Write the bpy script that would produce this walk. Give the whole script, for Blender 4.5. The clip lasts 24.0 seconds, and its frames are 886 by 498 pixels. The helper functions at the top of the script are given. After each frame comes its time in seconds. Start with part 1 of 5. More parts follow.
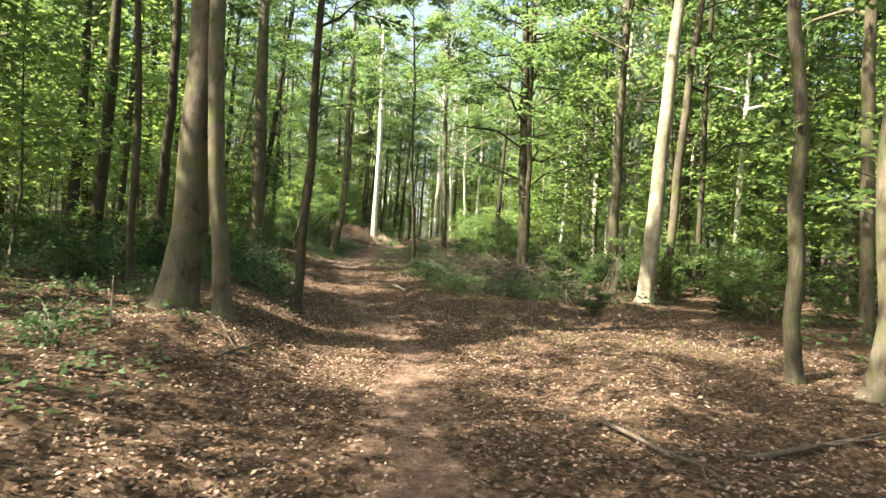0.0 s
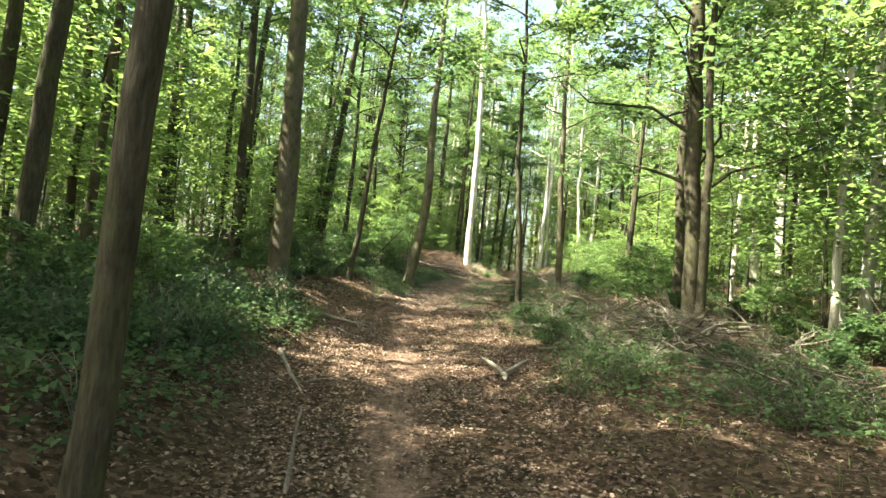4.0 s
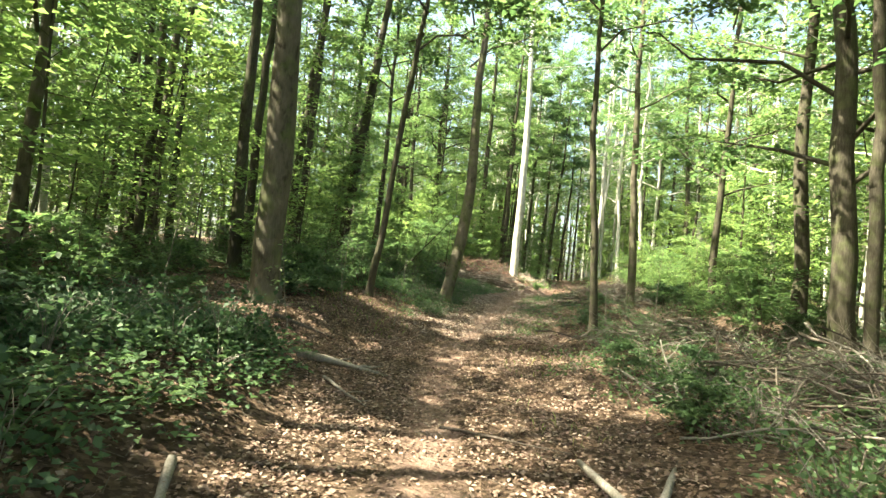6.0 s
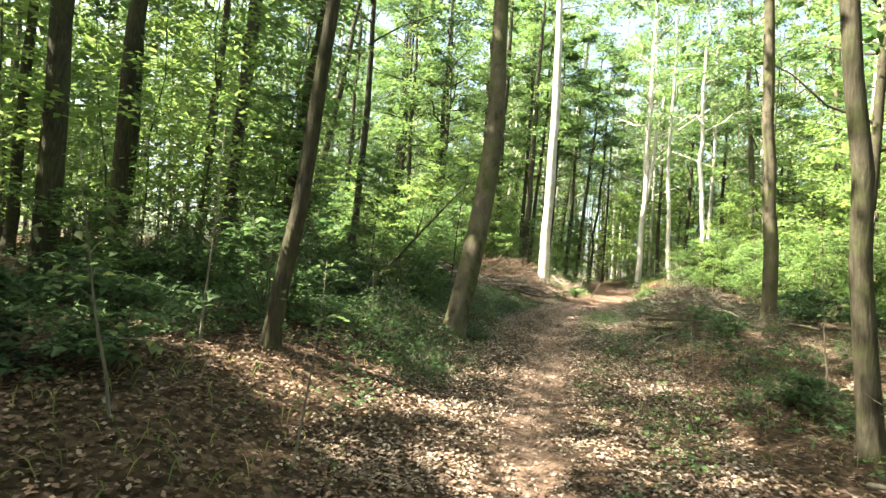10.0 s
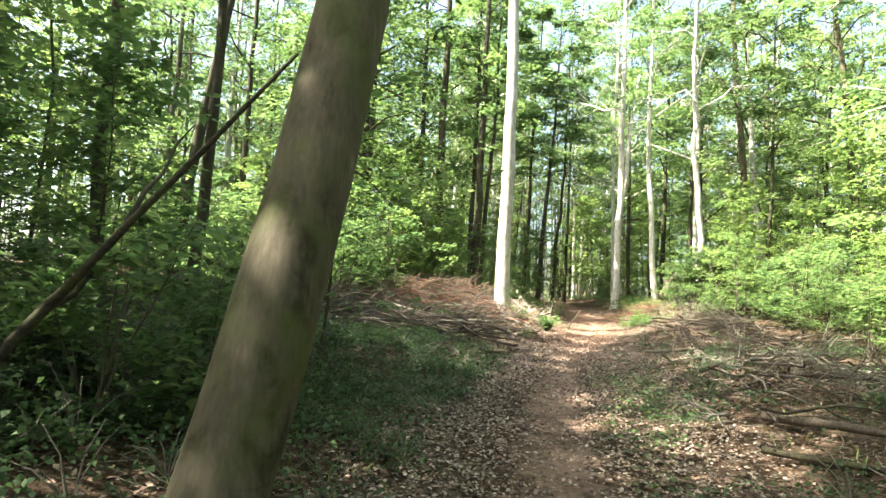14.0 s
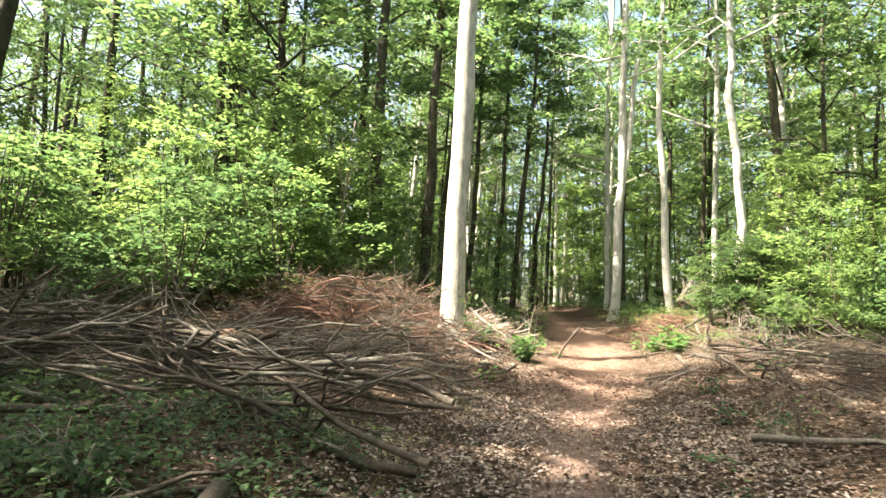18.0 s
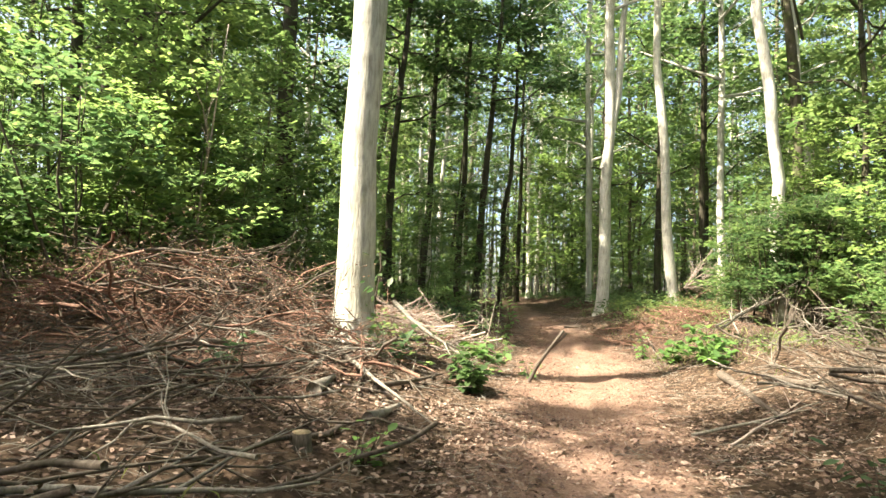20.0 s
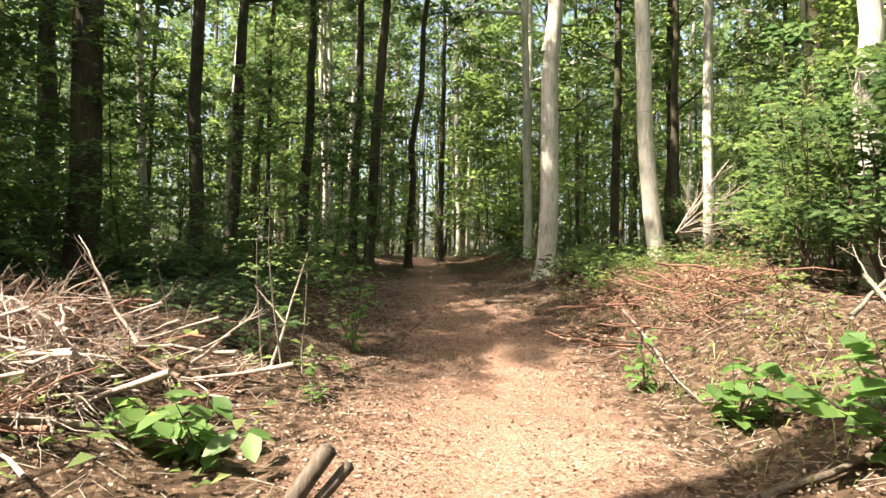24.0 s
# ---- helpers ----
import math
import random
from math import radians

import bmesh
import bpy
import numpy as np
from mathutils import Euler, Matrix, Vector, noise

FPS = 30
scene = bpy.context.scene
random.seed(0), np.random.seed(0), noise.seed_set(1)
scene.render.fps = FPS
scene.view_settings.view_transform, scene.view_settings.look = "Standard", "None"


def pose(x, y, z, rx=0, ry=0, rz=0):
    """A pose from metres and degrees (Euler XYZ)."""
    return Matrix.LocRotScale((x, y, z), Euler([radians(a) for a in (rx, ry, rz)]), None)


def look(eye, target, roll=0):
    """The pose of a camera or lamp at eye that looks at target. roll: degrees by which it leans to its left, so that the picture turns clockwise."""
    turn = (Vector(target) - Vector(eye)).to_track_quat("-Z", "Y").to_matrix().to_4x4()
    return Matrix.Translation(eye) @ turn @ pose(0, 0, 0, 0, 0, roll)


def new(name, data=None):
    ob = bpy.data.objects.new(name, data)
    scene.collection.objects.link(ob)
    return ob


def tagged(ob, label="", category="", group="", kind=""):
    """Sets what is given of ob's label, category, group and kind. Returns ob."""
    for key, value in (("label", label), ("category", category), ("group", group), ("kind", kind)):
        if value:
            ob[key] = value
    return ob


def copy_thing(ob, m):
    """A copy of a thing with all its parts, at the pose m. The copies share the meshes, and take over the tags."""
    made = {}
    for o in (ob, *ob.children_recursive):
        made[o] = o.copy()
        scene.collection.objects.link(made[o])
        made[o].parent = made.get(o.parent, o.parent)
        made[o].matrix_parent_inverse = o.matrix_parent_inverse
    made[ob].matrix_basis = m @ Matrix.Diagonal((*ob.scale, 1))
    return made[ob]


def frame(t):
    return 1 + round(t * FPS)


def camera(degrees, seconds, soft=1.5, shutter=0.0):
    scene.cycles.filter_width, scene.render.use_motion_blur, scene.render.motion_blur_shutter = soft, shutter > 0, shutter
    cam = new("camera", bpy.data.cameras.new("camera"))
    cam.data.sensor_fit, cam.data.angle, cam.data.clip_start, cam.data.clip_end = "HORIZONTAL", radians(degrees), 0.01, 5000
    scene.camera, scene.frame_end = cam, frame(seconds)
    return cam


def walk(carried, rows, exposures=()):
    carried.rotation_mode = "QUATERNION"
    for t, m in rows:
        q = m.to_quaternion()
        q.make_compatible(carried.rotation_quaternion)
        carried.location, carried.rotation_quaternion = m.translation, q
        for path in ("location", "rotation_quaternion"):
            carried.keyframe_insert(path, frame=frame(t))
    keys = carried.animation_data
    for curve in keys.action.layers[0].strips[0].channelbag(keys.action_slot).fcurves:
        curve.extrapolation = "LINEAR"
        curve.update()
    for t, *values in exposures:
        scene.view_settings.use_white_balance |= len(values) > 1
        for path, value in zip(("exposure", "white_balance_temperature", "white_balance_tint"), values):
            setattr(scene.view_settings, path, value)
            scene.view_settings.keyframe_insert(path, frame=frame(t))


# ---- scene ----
cam = camera(73.9, 24.0, soft=1.5, shutter=0.0)
METRES, EYE, TILT, LEAN, TURN = 50.0, 1.6, 0.0, -3.5, 0.0
ROWS = [
    (0.0, 0.0, 0.0, 0.0, 0.0, -0.0, 0.0),
    (0.5, -0.0005, 0.0218, 0.001, 1.01, 0.51, -0.06),
    (1.0, -0.0002, 0.0445, 0.0011, 2.12, 0.99, -0.13),
    (1.5, -0.0019, 0.0664, 0.0008, 3.4, 1.52, -0.36),
    (2.0, -0.0025, 0.0908, 0.0013, 4.49, 1.54, -0.38),
    (2.5, -0.0058, 0.1122, 0.0019, 5.54, 1.65, -0.65),
    (4.5, -0.0164, 0.2022, 0.0029, 10.93, 3.03, -2.08),
    (5.0, -0.021, 0.2245, 0.0033, 12.09, 3.15, -2.22),
    (5.5, -0.0258, 0.2473, 0.0049, 12.69, 3.5, -2.18),
    (6.0, -0.032, 0.2686, 0.0062, 13.48, 3.47, -2.18),
    (6.5, -0.0397, 0.2889, 0.0069, 14.08, 3.54, -2.06),
    (7.0, -0.0465, 0.3107, 0.0073, 14.2, 3.38, -1.79),
    (7.5, -0.0539, 0.3315, 0.0077, 14.37, 3.16, -1.69),
    (8.0, -0.0585, 0.353, 0.0091, 14.12, 3.39, -1.6),
    (8.5, -0.0627, 0.3736, 0.0097, 14.01, 3.6, -1.59),
    (9.0, -0.0662, 0.3976, 0.0116, 14.0, 3.56, -1.19),
    (9.5, -0.0691, 0.4196, 0.0121, 14.18, 3.5, -1.14),
    (11.5, -0.0827, 0.4996, 0.0185, 14.45, 4.21, -0.55),
    (12.0, -0.0861, 0.5203, 0.0197, 13.36, 4.98, -0.2),
    (12.5, -0.0895, 0.5403, 0.02, 11.91, 5.82, -0.09),
    (13.0, -0.0913, 0.561, 0.0204, 10.64, 5.5, 0.25),
    (13.5, -0.0931, 0.5801, 0.0213, 9.98, 5.29, 0.29),
    (14.0, -0.092, 0.6011, 0.0227, 9.41, 5.24, 0.54),
    (14.5, -0.0909, 0.6205, 0.0238, 9.13, 5.19, 0.57),
    (15.0, -0.0913, 0.6399, 0.0236, 9.2, 5.36, 0.45),
    (15.5, -0.0901, 0.6579, 0.0236, 8.97, 5.56, 0.43),
    (16.0, -0.091, 0.6783, 0.0239, 8.68, 5.55, 0.34),
    (16.5, -0.0912, 0.6957, 0.0244, 8.34, 5.65, 0.46),
    (17.0, -0.091, 0.7148, 0.0254, 8.2, 5.77, 0.48),
    (17.5, -0.091, 0.7324, 0.0255, 7.83, 5.89, 0.56),
    (19.5, -0.0851, 0.839, 0.0251, 5.65, 5.17, 0.98),
    (20.0, -0.0831, 0.8576, 0.0251, 4.85, 5.1, 1.38),
    (20.5, -0.0806, 0.8745, 0.0243, 2.82, 3.9, 2.1),
    (21.0, -0.078, 0.8929, 0.0236, 2.23, 3.22, 2.23),
    (21.5, -0.0747, 0.9105, 0.0233, 1.8, 2.96, 2.38),
    (22.0, -0.0721, 0.9265, 0.0241, 1.41, 2.73, 2.61),
    (22.5, -0.0695, 0.9409, 0.0247, -0.06, 1.55, 3.24),
    (23.0, -0.0669, 0.9577, 0.0252, -0.77, 1.01, 3.25),
    (23.5, -0.0647, 0.9723, 0.0251, -0.76, 1.0, 3.11),
    (24.0, -0.0607, 0.987, 0.0244, -0.5, 1.0, 2.95),
]
walk(cam, [(t, pose(0, 0, EYE, TILT, LEAN, TURN) @ pose(METRES * x, METRES * y, METRES * z, 90 + pitch, roll, yaw)) for t, x, y, z, yaw, pitch, roll in ROWS],
     exposures=[(0.0, 2.55, 7500, 2), (2.0, 2.7, 7400, 0), (5.0, 2.9, 7450, -6), (9.0, 2.92, 7450, -3), (12.0, 3.02, 7200, -1), (14.0, 3.0, 7050, 0), (17.5, 2.75, 7100, 4), (20.0, 2.5, 7300, 3), (22.0, 2.35, 7350, 6), (24.0, 2.35, 7500, 9)])

# ---- light: a bright late-summer sky and a sun from the left, a little behind the walker ----
SUN_WAY = Vector((-0.72, -0.30, 1.0)).normalized()      # from the ground towards the sun
world = bpy.data.worlds.new("world")
scene.world = world
world.use_nodes = True
wn, wl = world.node_tree.nodes, world.node_tree.links
sky = wn.new("ShaderNodeTexSky")
sky.sky_type, sky.sun_disc = "NISHITA", False
sky.sun_elevation = math.asin(SUN_WAY.z)
sky.sun_rotation = math.atan2(SUN_WAY.x, SUN_WAY.y)
sky.air_density, sky.dust_density = 0.8, 5.0
wl.new(sky.outputs[0], wn["Background"].inputs[0])
wn["Background"].inputs[1].default_value = 0.105
sun = new("sun", bpy.data.lights.new("sun", "SUN"))
sun.data.energy, sun.data.angle, sun.data.color = 5.0, radians(0.6), (1.0, 0.93, 0.82)
sun.matrix_world = look((0, 0, 60), Vector((0, 0, 60)) - SUN_WAY)

# ---- materials ----


def mat(name):
    m = bpy.data.materials.new(name)
    m.use_nodes = True
    nt = m.node_tree
    return m, nt, nt.nodes["Principled BSDF"], nt.nodes["Material Output"]


def node(nt, kind, **sets):
    n = nt.nodes.new(kind)
    for key, value in sets.items():
        n.inputs[key.replace("_", " ")].default_value = value
    return n


def ramp(nt, stops, fac):
    r = nt.nodes.new("ShaderNodeValToRGB")
    while len(r.color_ramp.elements) < len(stops):
        r.color_ramp.elements.new(0.5)
    for e, (p, c) in zip(r.color_ramp.elements, stops):
        e.position, e.color = p, (*c, 1)
    nt.links.new(fac, r.inputs[0])
    return r.outputs[0]


def mix(nt, a, b, fac, blend="MIX"):
    m = nt.nodes.new("ShaderNodeMix")
    m.data_type, m.blend_type = "RGBA", blend
    for sock, v in ((m.inputs[6], a), (m.inputs[7], b), (m.inputs[0], fac)):
        if isinstance(v, bpy.types.NodeSocket):
            nt.links.new(v, sock)
        elif isinstance(v, tuple):
            sock.default_value = (*v, 1)
        else:
            sock.default_value = v
    return m.outputs[2]


def coords(nt, scale=(1, 1, 1), which="Object"):
    tc, mp = nt.nodes.new("ShaderNodeTexCoord"), nt.nodes.new("ShaderNodeMapping")
    mp.inputs["Scale"].default_value = scale
    nt.links.new(tc.outputs[which], mp.inputs[0])
    return mp.outputs[0]


def tex(nt, vec, scale, detail=4.0, rough=0.55, distort=0.0):
    n = node(nt, "ShaderNodeTexNoise", Scale=scale, Detail=detail, Roughness=rough, Distortion=distort)
    nt.links.new(vec, n.inputs["Vector"])
    return n.outputs["Fac"]


def bump(nt, bsdf, height, strength, dist):
    b = node(nt, "ShaderNodeBump", Strength=strength, Distance=dist)
    nt.links.new(height, b.inputs["Height"])
    nt.links.new(b.outputs[0], bsdf.inputs["Normal"])


def leaf_mat(name, dark, mid, light, through_light=0.45, rough=0.45, passed=(1.6, 1.62, 1.5)):
    """A thin leaf: some light passes through it; each leaf has its own green."""
    m, nt, p, out = mat(name)
    geo, info = nt.nodes.new("ShaderNodeNewGeometry"), nt.nodes.new("ShaderNodeObjectInfo")
    col = ramp(nt, [(0.0, dark), (0.5, mid), (1.0, light)], geo.outputs["Random Per Island"])
    shade = ramp(nt, [(0.0, (0.72, 0.78, 0.8)), (0.5, (0.95, 0.97, 0.9)), (1.0, (1.1, 1.06, 0.92))], info.outputs["Random"])
    col = mix(nt, col, shade, 1.0, "MULTIPLY")
    nt.links.new(col, p.inputs["Base Color"])
    p.inputs["Roughness"].default_value = rough
    p.inputs["Specular IOR Level"].default_value = 0.35
    tr = nt.nodes.new("ShaderNodeBsdfTranslucent")
    nt.links.new(mix(nt, col, passed, 1.0, "MULTIPLY"), tr.inputs[0])
    mx = nt.nodes.new("ShaderNodeMixShader")
    mx.inputs[0].default_value = through_light
    nt.links.new(p.outputs[0], mx.inputs[1])
    nt.links.new(tr.outputs[0], mx.inputs[2])
    nt.links.new(mx.outputs[0], out.inputs[0])
    return m


def bark_mat(name, deep, mid, pale, grain=1.0, moss=0.0, relief=0.5, blotch=0.0):
    """Bark with upright grain, broad blotches, dark scars and a little algae."""
    m, nt, p, out = mat(name)
    up = coords(nt, (1, 1, 0.16))
    flat = coords(nt, (1, 1, 1))
    ring = coords(nt, (0.6, 0.6, 6))
    fine = tex(nt, up, 38 * grain, 6, 0.65, 0.3)
    broad = tex(nt, flat, 1.6, 4, 0.6)
    col = ramp(nt, [(0.25, deep), (0.5, mid), (0.75, pale)], fine)
    col = mix(nt, col, ramp(nt, [(0.3, (0.55, 0.55, 0.52)), (0.6, (1.0, 1.0, 1.0)), (0.8, (1.15, 1.12, 1.05))], broad), 0.8, "MULTIPLY")
    if blotch:
        col = mix(nt, col, ramp(nt, [(0.34, (0.42, 0.41, 0.36)), (0.46, (0.9, 0.9, 0.88)), (0.58, (1.0, 1.0, 1.0)), (0.68, (1.3, 1.3, 1.22))], tex(nt, coords(nt, (1, 1, 0.55)), 5.5, 5, 0.6, 0.4)), blotch, "MULTIPLY")
    scars = tex(nt, ring, 2.2, 3, 0.5)
    col = mix(nt, col, (0.05, 0.04, 0.03), ramp(nt, [(0.70, (0, 0, 0)), (0.78, (0.7, 0.7, 0.7))], scars))
    if moss:
        col = mix(nt, col, (0.09, 0.12, 0.03), ramp(nt, [(0.48, (0, 0, 0)), (0.66, (moss, moss, moss))], tex(nt, flat, 2.7, 5, 0.6)))
    nt.links.new(col, p.inputs["Base Color"])
    p.inputs["Roughness"].default_value = 0.85
    p.inputs["Specular IOR Level"].default_value = 0.2
    bump(nt, p, fine, relief, 0.02)
    return m


def litter_mat(name, dark, mid, pale):
    m, nt, p, out = mat(name)
    geo = nt.nodes.new("ShaderNodeNewGeometry")
    col = ramp(nt, [(0.0, dark), (0.55, mid), (1.0, pale)], geo.outputs["Random Per Island"])
    col = mix(nt, col, ramp(nt, [(0.3, (0.6, 0.55, 0.5)), (0.7, (1.1, 1.1, 1.1))], tex(nt, coords(nt), 60, 3)), 0.6, "MULTIPLY")
    nt.links.new(col, p.inputs["Base Color"])
    p.inputs["Roughness"].default_value = 0.7
    p.inputs["Specular IOR Level"].default_value = 0.25
    return m


def ground_mat():
    """Trodden reddish earth on the path, brown leaf mould beside it."""
    m, nt, p, out = mat("forest_ground")
    at = nt.nodes.new("ShaderNodeAttribute")
    at.attribute_name = "trodden"
    vec = coords(nt)
    fine, crumbs, broad = tex(nt, vec, 45, 6, 0.7), tex(nt, vec, 9, 5, 0.65), tex(nt, vec, 0.7, 4, 0.6)
    soil = ramp(nt, [(0.3, (0.14, 0.096, 0.085)), (0.55, (0.27, 0.19, 0.169)), (0.75, (0.40, 0.31, 0.278))], fine)
    sandy = nt.nodes.new("ShaderNodeAttribute")
    sandy.attribute_name = "sandy"
    sand = ramp(nt, [(0.3, (0.155, 0.096, 0.078)), (0.55, (0.275, 0.185, 0.154)), (0.75, (0.40, 0.30, 0.262))], fine)
    soil = mix(nt, soil, sand, sandy.outputs["Fac"])
    soil = mix(nt, soil, ramp(nt, [(0.35, (0.75, 0.68, 0.62)), (0.65, (1.15, 1.08, 1.0))], broad), 0.8, "MULTIPLY")
    vor = node(nt, "ShaderNodeTexVoronoi", Scale=22.0, Randomness=1.0)
    nt.links.new(vec, vor.inputs["Vector"])
    mould = ramp(nt, [(0.0, (0.028, 0.019, 0.013)), (0.4, (0.07, 0.049, 0.037)), (0.8, (0.14, 0.099, 0.077)), (1.0, (0.25, 0.188, 0.15))], vor.outputs["Color"])
    mould = mix(nt, mould, ramp(nt, [(0.35, (0.55, 0.5, 0.45)), (0.65, (1.1, 1.05, 1.0))], crumbs), 0.85, "MULTIPLY")
    edge = nt.nodes.new("ShaderNodeMath")
    edge.operation = "MULTIPLY_ADD"
    nt.links.new(crumbs, edge.inputs[0])
    edge.inputs[1].default_value = 0.9
    edge2 = nt.nodes.new("ShaderNodeMath")
    edge2.operation = "MULTIPLY_ADD"
    nt.links.new(tex(nt, vec, 2.3, 4, 0.6), edge2.inputs[0])
    edge2.inputs[1].default_value = 0.7
    nt.links.new(at.outputs["Fac"], edge2.inputs[2])
    nt.links.new(edge2.outputs[0], edge.inputs[2])
    scaled = nt.nodes.new("ShaderNodeMapRange")
    scaled.inputs["From Min"].default_value, scaled.inputs["From Max"].default_value = 1.1, 1.5
    nt.links.new(edge.outputs[0], scaled.inputs["Value"])
    col = mix(nt, mould, soil, ramp(nt, [(0.0, (0, 0, 0)), (1.0, (1, 1, 1))], scaled.outputs[0]))
    nt.links.new(col, p.inputs["Base Color"])
    p.inputs["Roughness"].default_value = 0.95
    p.inputs["Specular IOR Level"].default_value = 0.1
    hsum = nt.nodes.new("ShaderNodeMath")
    nt.links.new(fine, hsum.inputs[0])
    nt.links.new(crumbs, hsum.inputs[1])
    bump(nt, p, hsum.outputs[0], 0.8, 0.04)
    return m


LEAF = leaf_mat("beech_leaf", (0.05, 0.096, 0.038), (0.088, 0.14, 0.058), (0.135, 0.185, 0.08), 0.56)
LEAF_PALE = leaf_mat("young_leaf", (0.07, 0.12, 0.047), (0.115, 0.17, 0.07), (0.172, 0.22, 0.098), 0.56)
LEAF_YOUNG = leaf_mat("sapling_leaf", (0.066, 0.115, 0.043), (0.105, 0.16, 0.062), (0.15, 0.205, 0.086), 0.58, 0.5, (2.2, 2.12, 1.8))
LEAF_FRESH = leaf_mat("broad_fresh_leaf", (0.085, 0.16, 0.055), (0.12, 0.21, 0.075), (0.17, 0.26, 0.10), 0.5, 0.5, (1.9, 1.9, 1.6))
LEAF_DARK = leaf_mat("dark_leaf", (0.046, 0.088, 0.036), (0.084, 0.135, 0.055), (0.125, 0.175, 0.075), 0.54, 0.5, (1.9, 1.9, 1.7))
LEAF_LOW = leaf_mat("herb_leaf", (0.034, 0.068, 0.032), (0.062, 0.108, 0.05), (0.10, 0.152, 0.07), 0.34, 0.6)
BARK = bark_mat("beech_bark", (0.082, 0.069, 0.053), (0.115, 0.098, 0.077), (0.15, 0.131, 0.106), moss=0.5, relief=0.18, blotch=1.0)
# Dark bark; on shaded beeches and young trees it holds their shade too.
BARK_DARK_SHADED = bark_mat("dark_shaded_bark", (0.027, 0.024, 0.018), (0.063, 0.054, 0.041), (0.11, 0.095, 0.074), moss=0.3, relief=0.8, blotch=0.6)
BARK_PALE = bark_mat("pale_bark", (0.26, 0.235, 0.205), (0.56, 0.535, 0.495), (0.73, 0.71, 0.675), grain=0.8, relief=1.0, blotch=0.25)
# Beige beech bark, lightened all over for the sun patches on one trunk.
BARK_SUNLIT = bark_mat("sunlit_bark", (0.15, 0.13, 0.105), (0.29, 0.255, 0.21), (0.41, 0.37, 0.32), moss=0.3, relief=0.4, blotch=0.7)
WOOD_GREY = bark_mat("dead_wood", (0.10, 0.086, 0.075), (0.20, 0.178, 0.158), (0.335, 0.305, 0.275), grain=1.6, relief=0.4)
WOOD_BROWN = bark_mat("brown_stick", (0.045, 0.035, 0.03), (0.10, 0.08, 0.067), (0.18, 0.15, 0.13), grain=1.6, relief=0.4)
WOOD_PALE = bark_mat("bleached_wood", (0.20, 0.155, 0.14), (0.34, 0.275, 0.25), (0.48, 0.41, 0.385), grain=1.6, relief=0.4)
WOOD_RED = bark_mat("red_twig", (0.10, 0.05, 0.038), (0.20, 0.11, 0.085), (0.32, 0.20, 0.16), grain=1.6, relief=0.3)
WOOD_CUT = bark_mat("cut_wood", (0.24, 0.18, 0.11), (0.34, 0.26, 0.17), (0.44, 0.35, 0.24), grain=1.5, relief=0.2)
RUST = leaf_mat("dry_bracken", (0.12, 0.07, 0.052), (0.20, 0.125, 0.097), (0.30, 0.21, 0.168), 0.2, 0.7, (1.2, 1.2, 1.2))
LITTER = litter_mat("fallen_leaf", (0.08, 0.049, 0.039), (0.21, 0.137, 0.112), (0.37, 0.285, 0.24))
# Paler and greyer than LITTER: skylight on the shaded leaves, put into their colour.
LITTER_PALE = litter_mat("skylit_leaf_scrap", (0.15, 0.11, 0.096), (0.31, 0.245, 0.218), (0.48, 0.41, 0.37))
LITTER_RED = litter_mat("red_leaf_scrap", (0.10, 0.055, 0.042), (0.20, 0.121, 0.094), (0.31, 0.212, 0.17))
GROUND = ground_mat()
GRASS = leaf_mat("grass_blade", (0.06, 0.10, 0.03), (0.12, 0.16, 0.05), (0.28, 0.27, 0.12), 0.4)

# ---- the lie of the land ----
PATH_Y = [-60, 0, 4, 9.2, 14.7, 19.2, 21.7, 25, 30.8, 36, 38, 42, 46.2, 50.8, 54.5, 57, 61.5, 70, 90, 400]
PATH_X = [0.4, 0.0, -0.07, -0.4, -2.0, -2.95, -3.6, -4.0, -4.25, -4.45, -4.45, -4.2, -3.7, -3.0, -2.6, -2.7, -3.1, -3.5, -4.5, -4.5]
RISE_Y = [-60, 0, 10.7, 20.5, 24, 26.5, 38.5, 44.4, 50.4, 55, 60, 70, 90, 400]
RISE_Z = [0, 0, 0, 0.3, 0.42, 0.56, 1.24, 1.32, 1.54, 1.7, 2.1, 2.5, 2.8, 3.2]
BANK_Y = [-60, 0, 6, 10, 20, 23.5, 30, 36, 44, 50, 56, 62, 75, 400]      # how far the ground stands above the path beside it
BANK_L = [0.3, 0.3, 0.45, 0.6, 0.5, 0.55, 0.6, 0.35, 0.35, 0.5, 0.4, 0.3, 0.3, 0.3]
BANK_R = [0.1, 0.1, 0.15, 0.25, 0.25, 0.2, 0.2, 0.3, 0.3, 0.5, 0.6, 0.4, 0.3, 0.3]


def open_end(x, y):
    """The gap at the path's far end, through which the sky shows down to the ground."""
    return (y > 68) & (np.abs(x + 4.3) < 1.5 + 0.035 * (y - 66))


def path_x(y):
    return np.interp(y, PATH_Y, PATH_X)


def ground_z(x, y):
    """The height of the ground, for numbers or arrays."""
    x, y = np.asarray(x, float), np.asarray(y, float)
    off = x - path_x(y)
    z = np.interp(y, RISE_Y, RISE_Z)
    left = np.clip((-off - 1.0) / 2.2, 0, 1)
    right = np.clip((off - 1.0) / 2.0, 0, 1)
    z = z + np.interp(y, BANK_Y, BANK_L) * left * left * (3 - 2 * left) + np.interp(y, BANK_Y, BANK_R) * right * right * (3 - 2 * right)
    rough = 0.25 + 0.75 * np.clip((np.abs(off) - 0.6) / 1.2, 0, 1)
    z = z + rough * (0.05 * np.sin(1.7 * x + 0.6 * y) * np.sin(1.3 * y - 0.5 * x) + 0.03 * np.sin(4.1 * x + 1.0) * np.sin(3.7 * y + 0.4 * x))
